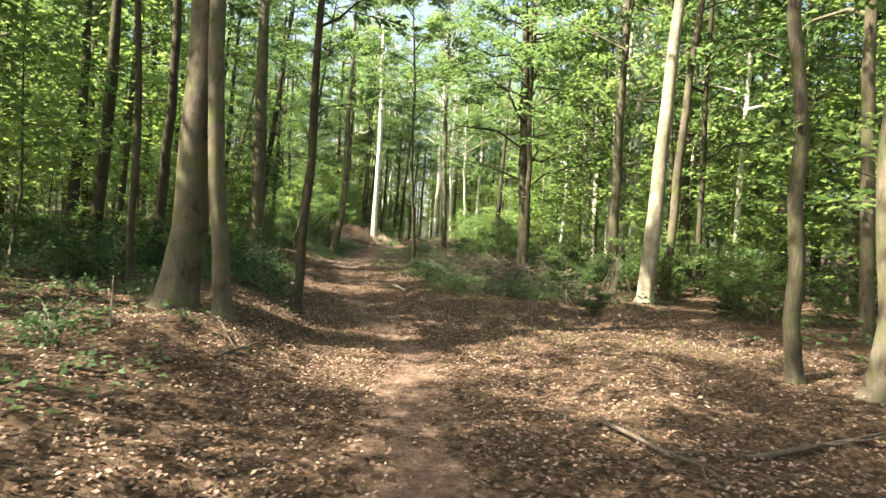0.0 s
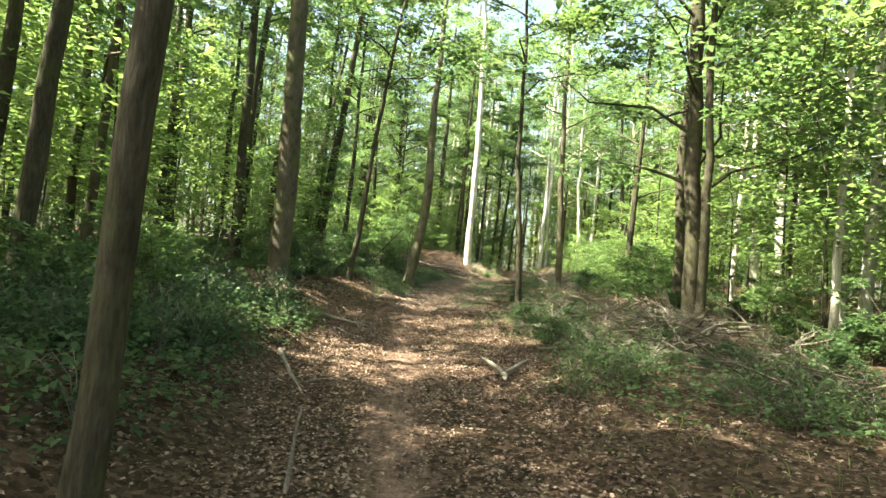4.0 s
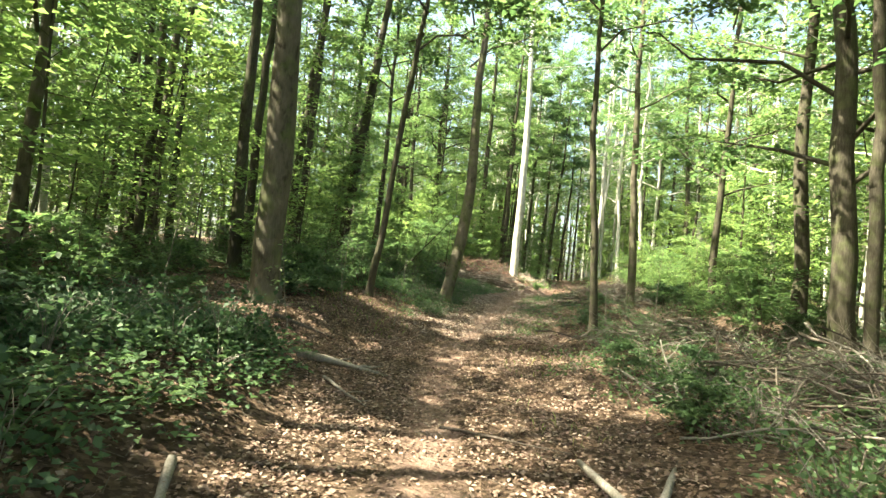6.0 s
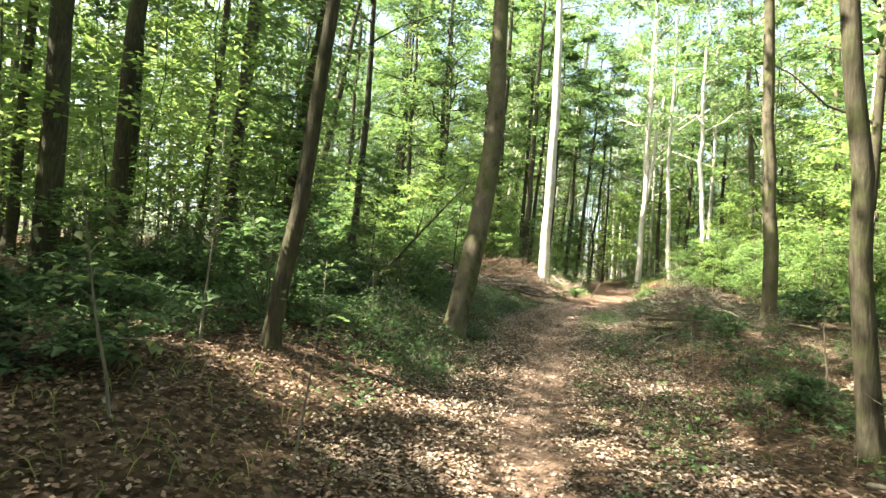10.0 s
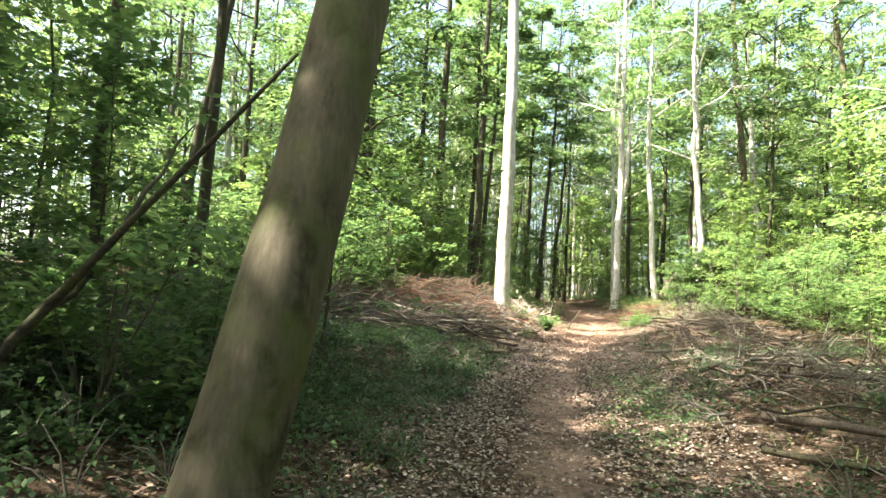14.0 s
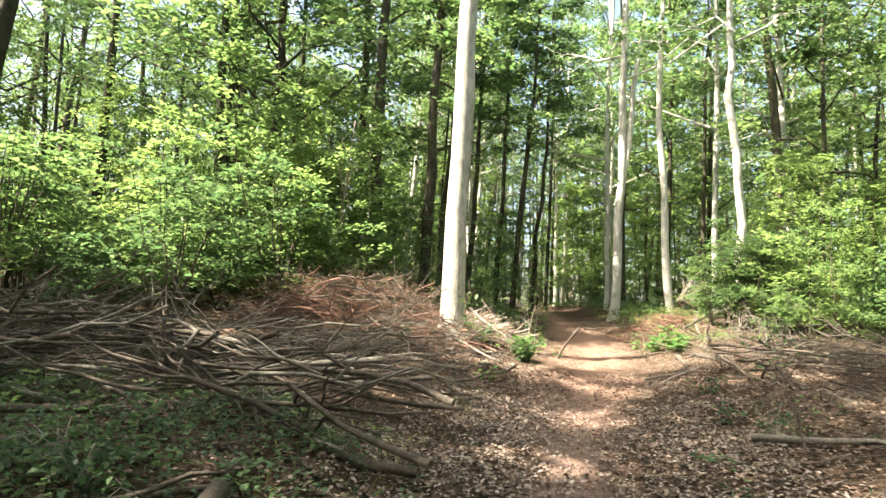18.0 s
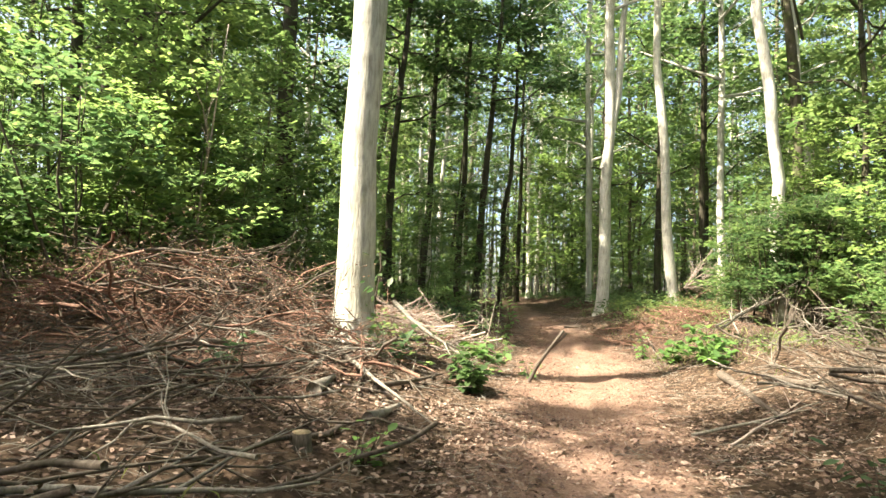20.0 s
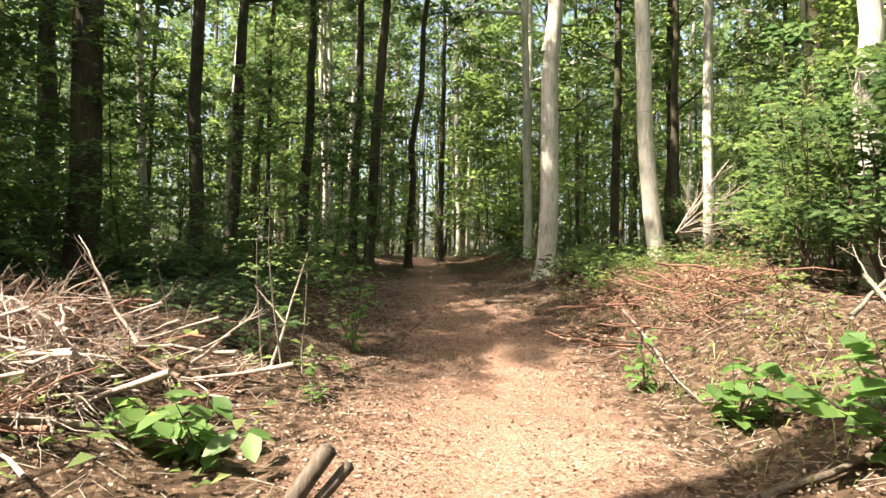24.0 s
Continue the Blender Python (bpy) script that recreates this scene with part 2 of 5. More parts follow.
    far = np.clip((np.abs(off) - 6) / 30, 0, 1)
    z = z + far * 0.5 * np.sin(0.13 * x + 1.0) * np.sin(0.11 * y) + 0.25 * left * np.clip((-off - 4) / 10, 0, 1)
    return z - 0.05 * np.exp(-(off / 0.55) ** 2)


def gz(x, y):
    return float(ground_z(x, y))


# ---- mesh tools ----


def link_mesh(name, verts, faces, mats, parent=None, label="", index=None, smooth=True):
    """One mesh object from arrays: verts (n, 3), faces a list of arrays (m, 3 or 4)."""
    me = bpy.data.meshes.new(name)
    flat = np.concatenate([f.ravel() for f in faces]).astype(np.int32)
    sizes = np.concatenate([np.full(len(f), f.shape[1]) for f in faces]).astype(np.int32)
    me.vertices.add(len(verts))
    me.vertices.foreach_set("co", np.asarray(verts, np.float32).ravel())
    me.loops.add(len(flat))
    me.loops.foreach_set("vertex_index", flat)
    me.polygons.add(len(sizes))
    me.polygons.foreach_set("loop_start", np.concatenate([[0], np.cumsum(sizes)[:-1]]).astype(np.int32))
    me.polygons.foreach_set("loop_total", sizes)
    for m in mats:
        me.materials.append(m)
    if index is not None:
        me.polygons.foreach_set("material_index", np.asarray(index, np.int32))
    me.polygons.foreach_set("use_smooth", np.full(len(sizes), smooth))
    me.update(calc_edges=True)
    ob = new(name, me)
    if parent is not None:
        ob.parent = parent
    if label:
        ob["label"] = label
    return ob


class Soup:
    """Gathers pieces of geometry into one mesh."""

    def __init__(self):
        self.v, self.f, self.m, self.n = [], [], [], 0

    def add(self, verts, quads, material=0):
        self.v.append(np.asarray(verts, float))
        self.f.append(np.asarray(quads) + self.n)
        self.m.append(np.full(len(quads), material))
        self.n += len(verts)

    def link(self, name, mats, parent=None, label="", smooth=True):
        return link_mesh(name, np.concatenate(self.v), self.f, mats, parent, label, np.concatenate(self.m), smooth)


def tube(points, radii, sides=6, rng=None, wobble=0.0):
    """A tapering stem along points; closed by its last, narrow ring."""
    pts = np.asarray(points, float)
    rad = np.asarray(radii, float)
    n = len(pts)
    along = np.gradient(pts, axis=0)
    along /= np.linalg.norm(along, axis=1, keepdims=True) + 1e-9
    ref = np.array([0.0, 0.0, 1.0]) if abs(along[0][2]) < 0.8 else np.array([1.0, 0.0, 0.0])
    a = np.cross(along, ref)
    a /= np.linalg.norm(a, axis=1, keepdims=True) + 1e-9
    b = np.cross(along, a)
    ang = np.linspace(0, 2 * np.pi, sides, endpoint=False)
    r = rad[:, None] * np.ones((n, sides))
    if wobble:
        r = r * (1 + wobble * rng.normal(size=(n, sides)))
    ring = pts[:, None] + r[..., None] * (np.cos(ang)[None, :, None] * a[:, None] + np.sin(ang)[None, :, None] * b[:, None])
    i, j = np.meshgrid(np.arange(n - 1), np.arange(sides), indexing="ij")
    k = (j + 1) % sides
    quads = np.stack([i * sides + j, i * sides + k, (i + 1) * sides + k, (i + 1) * sides + j], -1).reshape(-1, 4)
    caps = []
    if sides % 2 == 0:
        for base in (0, (n - 1) * sides):
            for q in range(1, sides - 2, 2):
                caps.append([base, base + q, base + q + 1, base + (q + 2)])
    return ring.reshape(-1, 3), np.concatenate([quads, np.array(caps, int).reshape(-1, 4)])


def leaves(base, way, length, width, rng, lie=0.75, fold=0.18, droop=0.15):
    """Leaf blades: pointed, folded along the rib, lying mostly level."""
    n = len(base)
    way = way / (np.linalg.norm(way, axis=1, keepdims=True) + 1e-9)
    upw = rng.normal(size=(n, 3)) * (1 - lie) + np.array([0, 0, 1.0])
    side = np.cross(way, upw)
    side /= np.linalg.norm(side, axis=1, keepdims=True) + 1e-9
    nor = np.cross(side, way)
    ln, wd = length[:, None], width[:, None]
    mid = base + way * ln * 0.45
    tip = base + way * ln - np.array([0, 0, 1.0]) * ln * droop
    lft = mid + side * wd * 0.5 + nor * wd * fold
    rgt = mid - side * wd * 0.5 + nor * wd * fold
    v = np.stack([base, rgt, tip, lft], 1).reshape(-1, 3)
    return v, np.arange(4 * n).reshape(-1, 4)


def spray(soup, rng, start, way, length, twigs, per_twig, leaf, wood=0, green=1, thick=0.012, flat=1.0, sag=0.12):
    """A branch with level side twigs, leaved on both sides, as beech grows."""
    way = np.asarray(way, float) / np.linalg.norm(way)
    s = np.linspace(0, 1, 4)
    pts = np.asarray(start) + np.outer(s * length, way) + np.outer(-sag * length * s ** 2, [0, 0, 1.0])
    pts[1:-1] += rng.normal(size=(2, 3)) * 0.03 * length
    soup.add(*tube(pts, thick * (1 - 0.8 * s), 3), wood)
    side = np.cross(way, [0, 0, 1.0])
    side /= np.linalg.norm(side) + 1e-9
    k = np.linspace(0.15, 1.0, twigs)
    root = np.stack([np.interp(k, s, pts[:, c]) for c in range(3)], 1)
    sign = np.where(np.arange(twigs) % 2, 1.0, -1.0)[:, None]
    tw = way * 0.75 + side * sign * 0.8 + rng.normal(size=(twigs, 3)) * 0.18 * np.array([1, 1, flat])
    tl = length * (0.5 - 0.28 * k)[:, None] * rng.uniform(0.7, 1.2, (twigs, 1))
    u = np.tile(np.linspace(0.12, 1.0, per_twig), twigs)[:, None]
    rep = lambda a: np.repeat(a, per_twig, 0)
    base = rep(root) + rep(tw) * rep(tl) * u + rng.normal(size=(twigs * per_twig, 3)) * leaf * 0.35
    alt = np.where(np.arange(len(base)) % 2, 1.0, -1.0)[:, None]
    tside = np.cross(rep(tw), [0, 0, 1.0])
    lw = rep(tw) * 0.7 + tside * alt * 0.8 + rng.normal(size=base.shape) * 0.25
    size = leaf * rng.uniform(0.7, 1.3, len(base))
    soup.add(*leaves(base, lw, size, size * 0.62, rng), green)


def stem_points(height, lean, rng, curve=0.02, n=9):
    s = np.linspace(0, 1, n)
    wob = np.cumsum(rng.normal(size=(n, 2)) * curve * height / n, 0)
    wob -= wob[0]
    wob -= s[:, None] * wob[-1]
    return np.stack([lean[0] * height * s + wob[:, 0], lean[1] * height * s + wob[:, 1], height * s], 1)


def trunk_soup(dia, height, lean, rng, sides=12, flare=1.35, curve=0.02, bow=(0.0, 3.0)):
    """A trunk with a flared foot, uneven girth and, where asked, a bow near the ground."""
    n = 20
    pts = stem_points(height, lean, rng, curve, n)
    pts[:, 0] += bow[0] * (1 - np.exp(-pts[:, 2] / bow[1]))
    s = np.linspace(0, 1, n)
    low = np.array([0.0, 0.12, 0.35])[:, None] * (pts[1] - pts[0]) + pts[0]
    pts = np.concatenate([[pts[0] - [0, 0, 0.35]], low, pts[1:]])
    rad = dia / 2 * np.concatenate([[flare * 1.4, flare, 1.12, 1.02], 1 - 0.82 * s[1:] ** 1.15])
    v, f = tube(pts, rad, sides)
    ring = np.repeat(np.arange(len(pts)), sides)
    ang = np.tile(np.linspace(0, 2 * np.pi, sides, endpoint=False), len(pts))
    z = pts[ring, 2]
    k = rng.uniform(0, 6.28, 6)
    swell = 1 + 0.035 * np.sin(2 * ang + k[0] + 0.5 * z) + 0.025 * np.sin(3 * ang + k[1] - 0.8 * z) + 0.03 * np.sin(1.3 * z + k[2]) + 0.02 * np.sin(3.1 * z + k[3])
    foot = np.clip(1 - z / 0.5, 0, 1)
    swell = swell + 0.16 * foot * np.sin(5 * ang + k[4]) * (sides >= 12)
    v = pts[ring] + (v - pts[ring]) * swell[:, None]
    so = Soup()
    so.add(v, f)
    return so, pts


def crown_soup(rng, radius, bottom, top, limbs, subs, twigs, per, leaf, lean=(0, 0)):
    """Limbs that rise out of the stem, each with leaved sprays. The centre of the stem is the z axis."""
    so = Soup()
    for i in range(limbs):
        f = (i + rng.uniform(0, 0.8)) / limbs
        z0 = bottom + (top - bottom) * f * 0.85
        az = i * 2.4 + rng.uniform(-0.4, 0.4)
        ln = radius * (1.05 - 0.6 * f) * rng.uniform(0.75, 1.15)
        w = np.array([math.cos(az), math.sin(az), rng.uniform(0.25, 0.75)])
        s = np.linspace(0, 1, 5)
        pts = np.array([lean[0] * z0, lean[1] * z0, z0]) + np.outer(s * ln, w) + np.outer(-0.2 * ln * s ** 2, [0, 0, 1.0])
        pts[1:] += rng.normal(size=(4, 3)) * 0.05 * ln
        so.add(*tube(pts, (0.012 + 0.009 * radius) * (1.05 - s), 5), 0)
        for k in range(subs):
            g = rng.uniform(0.25, 1.0)
            p = np.array([np.interp(g, s, pts[:, c]) for c in range(3)])
            a2 = az + rng.uniform(-1.5, 1.5)
            spray(so, rng, p, [math.cos(a2), math.sin(a2), rng.uniform(-0.15, 0.45)], ln * rng.uniform(0.35, 0.6), twigs, per, leaf, thick=0.015)
    return so


def empty(name, at, label="", category="", group="", kind=""):
    e = new(name)
    e.location = at
    e.empty_display_size = 0.2
    return tagged(e, label, category, group, kind)


def part(name, bm, material, parent, label=""):
    """Links a bmesh as one mesh object under a thing or a part."""
    me = bpy.data.meshes.new(name)
    bm.to_mesh(me)
    bm.free()
    me.materials.append(material)
    ob = new(name, me)
    ob.parent = parent
    if label:
        ob["label"] = label
    return ob


def share(name, source, parent, m=None, label=""):
    """Another object on the mesh of source, under parent."""
    ob = new(name, source.data)
    ob.parent = parent
    if m is not None:
        ob.matrix_basis = m
    if label:
        ob["label"] = label
    return ob


# ---- ground: one sheet, fine along the walk and wide to the horizon ----


def spread(near_lo, near_hi, step, reach):
    a = list(np.arange(near_lo, near_hi + 1e-6, step))
    for sgn, arr in ((-1, a), (1, a)):
        d, x = step, (near_lo if sgn < 0 else near_hi)
        while abs(x) < reach:
            d *= 1.28
            x += sgn * d
            arr.append(x)
    return np.array(sorted(a))


gx, gy = spread(-13, 9, 0.22, 900), spread(-6, 72, 0.25, 900)
GX, GY = np.meshgrid(gx, gy)
GZ = ground_z(GX, GY)
near = (np.abs(GX - path_x(GY)) < 8) & (GY > -6) & (GY < 72)
GZ = GZ + near * np.random.default_rng(5).normal(size=GZ.shape) * 0.012
ni, nj = GX.shape
ii, jj = np.meshgrid(np.arange(ni - 1), np.arange(nj - 1), indexing="ij")
gq = np.stack([ii * nj + jj, ii * nj + jj + 1, (ii + 1) * nj + jj + 1, (ii + 1) * nj + jj], -1).reshape(-1, 4)
ground = link_mesh("ground", np.stack([GX, GY, GZ], -1).reshape(-1, 3), [gq], [GROUND])
tagged(ground, "forest floor of brown leaf mould with a trodden earth path", "ground", kind="structure")
off = np.abs(GX - path_x(GY))
half = np.interp(GY, [-60, 5, 12, 20, 44, 48, 56, 62, 400], [0.8, 0.8, 0.55, 0.5, 0.6, 1.25, 1.2, 0.8, 0.6])
trodden = np.clip(1.25 - off / half, 0, 1) * np.interp(GY, [0, 10, 14, 44, 48], [0.5, 0.52, 0.55, 0.75, 0.85])
attr = ground.data.attributes.new("trodden", "FLOAT", "POINT")
attr.data.foreach_set("value", trodden.ravel().astype(np.float32))
attr = ground.data.attributes.new("sandy", "FLOAT", "POINT")
attr.data.foreach_set("value", np.interp(GY, [43, 50, 60, 70], [0.0, 1.0, 1.0, 0.3]).ravel().astype(np.float32))

# ---- the large trees that the path passes ----
rng = np.random.default_rng(11)


def add_crown(tree, r, radius, bottom, top, leaf_material, bark, lean=(0, 0), limbs=12, subs=5, twigs=7, per=6, leaf=0.27):
    so = crown_soup(r, radius, bottom, top, limbs, subs, twigs, per, leaf, lean)
    return so.link("crown", [bark, leaf_material], tree, "loose crown of green leaves")


def tall_tree(name, x, y, dia, lean, bark, label, height=20.0, bottom=8.5, radius=4.2, seed=0, leafing=None, curve=0.02, flare=1.35, limbs=12, sides=16, bow=(0.0, 3.0)):
    r = np.random.default_rng(1000 + seed)
    z = gz(x, y)
    tree = empty(name, (x, y, z), label, "tree", "trees along the path")
    so, pts = trunk_soup(dia, height, lean, r, sides, flare, curve, bow)
    so.link("trunk", [bark], tree)
    wide = radius >= 5.0 or (leafing is LEAF_DARK and x < -7 and y > 60)
    add_crown(tree, r, radius, bottom, height + 1.0, leafing or LEAF, bark, lean, (34 if name == "oak_tree" else 16) if wide else limbs, twigs=8, per=7, leaf=0.23 if wide else 0.19)
    return tree


# name, x, y, trunk diameter, lean, bark, label, height, crown bottom, crown radius
PASSED = [
    ("beech_tree", -3.83, 8.55, 0.50, (0.045, 0.0), BARK, "tall smooth grey-brown beech with a slight lean beside the path", 21, 9, 4.5),
    ("beech_tree", -3.05, 8.30, 0.25, (-0.055, 0.0), BARK, "slimmer brown beech growing close beside a thicker trunk", 18, 11.5, 2.4),
    ("young_tree", -2.85, 11.6, 0.20, (0.015, 0.0), BARK_DARK_SHADED, "dark slender tree bending over the path's edge", 14, 5.5, 2.6),
    ("young_tree", -5.45, 10.4, 0.14, (-0.06, 0.0), BARK_DARK_SHADED, "thin dark upright young tree among undergrowth", 12, 5.0, 2.2),
    ("beech_tree", -7.47, 23.5, 0.56, (-0.025, 0.0), BARK, "thick straight grey beech standing on the low bank", 23, 10, 3.8),
    ("oak_tree", 3.78, 27.7, 0.54, (-0.04, 0.0), BARK_DARK_SHADED, "thick dark-barked tree with broad leafy crown above brushwood", 21, 3.6, 5.4),
    ("young_tree", 3.62, 26.0, 0.27, (-0.02, 0.0), BARK_DARK_SHADED, "slimmer dark trunk standing close to a thick one", 18, 7, 3.0),
    ("oak_tree", 4.35, 32.2, 0.42, (-0.025, 0.0), BARK_DARK_SHADED, "dark upright trunk standing behind a brushwood heap", 20, 7, 4.0),
    ("beech_tree", 5.85, 20.3, 0.36, (0.01, 0.0), BARK, "brown tree with dry vines hanging at its foot", 18, 7, 3.5),
    ("beech_tree", 5.6, 16.2, 0.42, (0.045, 0.0), BARK_SUNLIT, "pale leaning beech with a sunlit smooth trunk", 20, 8, 4.0),
    ("beech_tree", 6.5, 17.2, 0.28, (0.06, 0.0), BARK, "thin brown stem leaning away from its pale neighbour", 17, 8, 3.0),
    ("young_tree", 4.60, 7.55, 0.20, (-0.05, 0.0), BARK_DARK_SHADED, "slim dark tree at the edge of the litter", 15, 6.5, 2.6),
    ("beech_tree", 5.05, 6.7, 0.30, (0.03, 0.0), BARK, "grey-brown tree with a patch of sun on its foot", 18, 8, 3.2),
    ("beech_tree", -6.0, 32.2, 0.40, (-0.04, 0.22), BARK, "smooth olive-grey beech leaning towards the path", 19, 8, 3.6),
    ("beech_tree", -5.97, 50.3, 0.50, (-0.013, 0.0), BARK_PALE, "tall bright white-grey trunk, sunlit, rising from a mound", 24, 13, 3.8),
    ("young_tree", -1.34, 27.7, 0.18, (-0.055, 0.0), BARK_DARK_SHADED, "slim dark tree just beside the path", 15, 6.5, 2.4),
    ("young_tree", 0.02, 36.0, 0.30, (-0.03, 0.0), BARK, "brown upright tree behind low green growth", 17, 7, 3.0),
    ("young_tree", -6.95, 27.7, 0.19, (0.11, 0.0), BARK_DARK_SHADED, "thin dark tree leaning over the undergrowth", 14, 6, 2.6),
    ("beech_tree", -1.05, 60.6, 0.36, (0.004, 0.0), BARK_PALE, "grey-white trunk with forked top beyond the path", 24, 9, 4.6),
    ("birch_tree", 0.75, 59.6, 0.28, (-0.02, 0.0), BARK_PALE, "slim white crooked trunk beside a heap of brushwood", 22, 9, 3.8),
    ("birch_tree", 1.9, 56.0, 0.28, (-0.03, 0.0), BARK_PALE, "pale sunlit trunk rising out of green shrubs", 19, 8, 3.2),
    ("beech_tree", -12.1, 29.5, 0.40, (0.02, 0.0), BARK_DARK_SHADED, "dark trunk deep among leafy undergrowth", 20, 9, 2.4),
    ("beech_tree", -11.2, 35.0, 0.42, (0.11, 0.0), BARK_DARK_SHADED, "dark slanting trunk above the undergrowth", 20, 11, 2.8),
    ("beech_tree", -15.9, 39.7, 0.42, (0.05, 0.0), BARK_DARK_SHADED, "dark tall trunk in the shaded wood", 21, 14, 2.8),
    ("beech_tree", -18.9, 42.0, 0.40, (0.03, 0.0), BARK_DARK_SHADED, "dark tall trunk with small crown", 21, 8, 2.8),
    ("beech_tree", -18.8, 50.7, 0.50, (0.14, 0.0), BARK_DARK_SHADED, "slanting dark trunk with a broken side branch", 20, 14, 2.0),
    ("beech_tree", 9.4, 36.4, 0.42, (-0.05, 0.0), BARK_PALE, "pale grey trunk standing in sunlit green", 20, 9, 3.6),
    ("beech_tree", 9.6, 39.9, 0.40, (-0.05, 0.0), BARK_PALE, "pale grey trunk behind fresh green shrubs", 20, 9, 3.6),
    ("beech_tree", -18.9, 31.2, 0.30, (0.09, 0.0), BARK_DARK_SHADED, "thin dark trunk bending in the shade", 18, 7, 3.4),
    ("beech_tree", -17.8, 33.5, 0.30, (0.0, 0.0), BARK_DARK_SHADED, "thin dark straight trunk in the wood", 18, 7, 3.4),
    ("beech_tree", -16.6, 35.7, 0.30, (0.0, 0.0), BARK_DARK_SHADED, "thin dark straight trunk among leaves", 18, 11, 2.6),
    ("spruce_tree", -7.8, 57.1, 0.38, (0.01, 0.0), BARK_DARK_SHADED, "dark trunk behind the brushwood in deep shade", 22, 8, 2.6),
    ("spruce_tree", -9.4, 56.7, 0.44, (0.0, 0.0), BARK_DARK_SHADED, "thick dark-brown trunk at the shaded stand's edge", 23, 9, 2.6),
    ("spruce_tree", -8.7, 62.9, 0.32, (0.0, 0.0), BARK_DARK_SHADED, "dark straight trunk of the shaded stand", 22, 6, 4.0),
    ("spruce_tree", -8.3, 64.0, 0.28, (0.05, 0.0), BARK_DARK_SHADED, "dark trunk leaning from its neighbour", 22, 6, 4.0),
    ("spruce_tree", -11.6, 62.0, 0.40, (0.0, 0.0), BARK_DARK_SHADED, "dark straight trunk further in", 22, 6, 4.2),
    ("spruce_tree", -7.2, 67.0, 0.30, (0.02, 0.0), BARK_DARK_SHADED, "slim dark trunk in the shade", 21, 9, 2.6),
    ("spruce_tree", -5.8, 68.0, 0.28, (0.03, 0.0), BARK_DARK_SHADED, "slim dark trunk beside a forked one", 20, 9, 2.2),
    ("young_tree", -4.9, 64.5, 0.28, (0.05, 0.0), BARK_DARK_SHADED, "slim dark tree with a forked top", 18, 7, 2.8),
    ("young_tree", -4.0, 67.0, 0.23, (0.04, 0.0), BARK_DARK_SHADED, "slim dark leaning tree beside the path ahead", 17, 8, 2.6),
    ("beech_tree", -19.0, 56.0, 0.34, (0.0, 0.0), BARK_DARK_SHADED, "dark trunk with a deep green crown behind the clearing", 26, 7, 4.6),
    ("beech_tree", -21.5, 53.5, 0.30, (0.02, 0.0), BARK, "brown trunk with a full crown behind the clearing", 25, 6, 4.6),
    ("spruce_tree", -13.5, 57.5, 0.40, (0.0, 0.0), BARK_DARK_SHADED, "dark trunk in the thick of the stand", 22, 6, 4.2),
    ("spruce_tree", -3.0, 74.0, 0.24, (0.0, 0.0), BARK_DARK_SHADED, "slim dark trunk near the path's bend", 20, 9, 1.8),
    ("spruce_tree", 1.2, 72.0, 0.30, (0.0, 0.0), BARK_DARK_SHADED, "dark trunk behind the pale forked one", 21, 5, 3.8),
    ("spruce_tree", 2.8, 69.0, 0.30, (0.0, 0.0), BARK_DARK_SHADED, "dark trunk in the shade beyond the bank", 21, 5, 3.8),
    ("spruce_tree", 5.6, 71.5, 0.34, (0.0, 0.0), BARK_DARK_SHADED, "dark trunk far behind the shrubs", 21, 5, 4.0),
    # The next six trees are added for the shade their crowns cast.
    ("beech_tree", -9.8, 16.5, 0.34, (0.02, 0.0), BARK_DARK_SHADED, "dark trunk in the undergrowth, crown added to shade the path", 20, 8, 4.4),
    ("beech_tree", -12.5, 19.5, 0.36, (0.04, 0.0), BARK_DARK_SHADED, "dark trunk in the wood, loose crown added for shade", 20, 7, 3.6),
    ("beech_tree", -10.8, 12.6, 0.30, (0.0, 0.0), BARK_DARK_SHADED, "dark slim trunk, wide crown added to shade the path", 19, 8, 4.3),
    ("beech_tree", -13.6, 32.4, 0.36, (0.03, 0.0), BARK_DARK_SHADED, "dark trunk, loose leafy crown added to shade the bank", 20, 10, 3.0),
    ("beech_tree", -15.2, 29.4, 0.32, (0.02, 0.0), BARK_DARK_SHADED, "dark trunk deep in the wood, added to shade the bank", 20, 8, 3.4),
    ("beech_tree", -14.0, 36.8, 0.34, (0.04, 0.0), BARK_DARK_SHADED, "dark trunk behind undergrowth and saplings, added to shade the bank", 20, 13, 3.0),
    # Never in view; added so its crown shades the ground at the start.
    ("beech_tree", -6.4, 0.8, 0.34, (0.0, 0.0), BARK, "unseen grey-brown beech, added to shade the path's start", 19, 8.5, 4.2),
    # Three spruces added so that their crowns shade the stand's floor.
    ("spruce_tree", -15.5, 57.0, 0.36, (0.0, 0.0), BARK_DARK_SHADED, "dark trunk, dense dark foliage added to shade the stand", 22, 6, 4.4),
    ("spruce_tree", -17.0, 60.6, 0.36, (0.0, 0.0), BARK_DARK_SHADED, "dark trunk of the dense stand, added for shade", 22, 6, 4.4),
    ("spruce_tree", -14.6, 62.2, 0.36, (0.0, 0.0), BARK_DARK_SHADED, "dark trunk inside the dense stand, added for shade", 22, 6, 4.4),
    ("beech_tree", 10.5, 60.9, 0.50, (-0.08, 0.0), BARK, "reddish-brown leaning trunk behind shrubs", 20, 9, 3.6),
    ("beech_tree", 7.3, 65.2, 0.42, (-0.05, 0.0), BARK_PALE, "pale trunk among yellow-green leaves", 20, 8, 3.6),
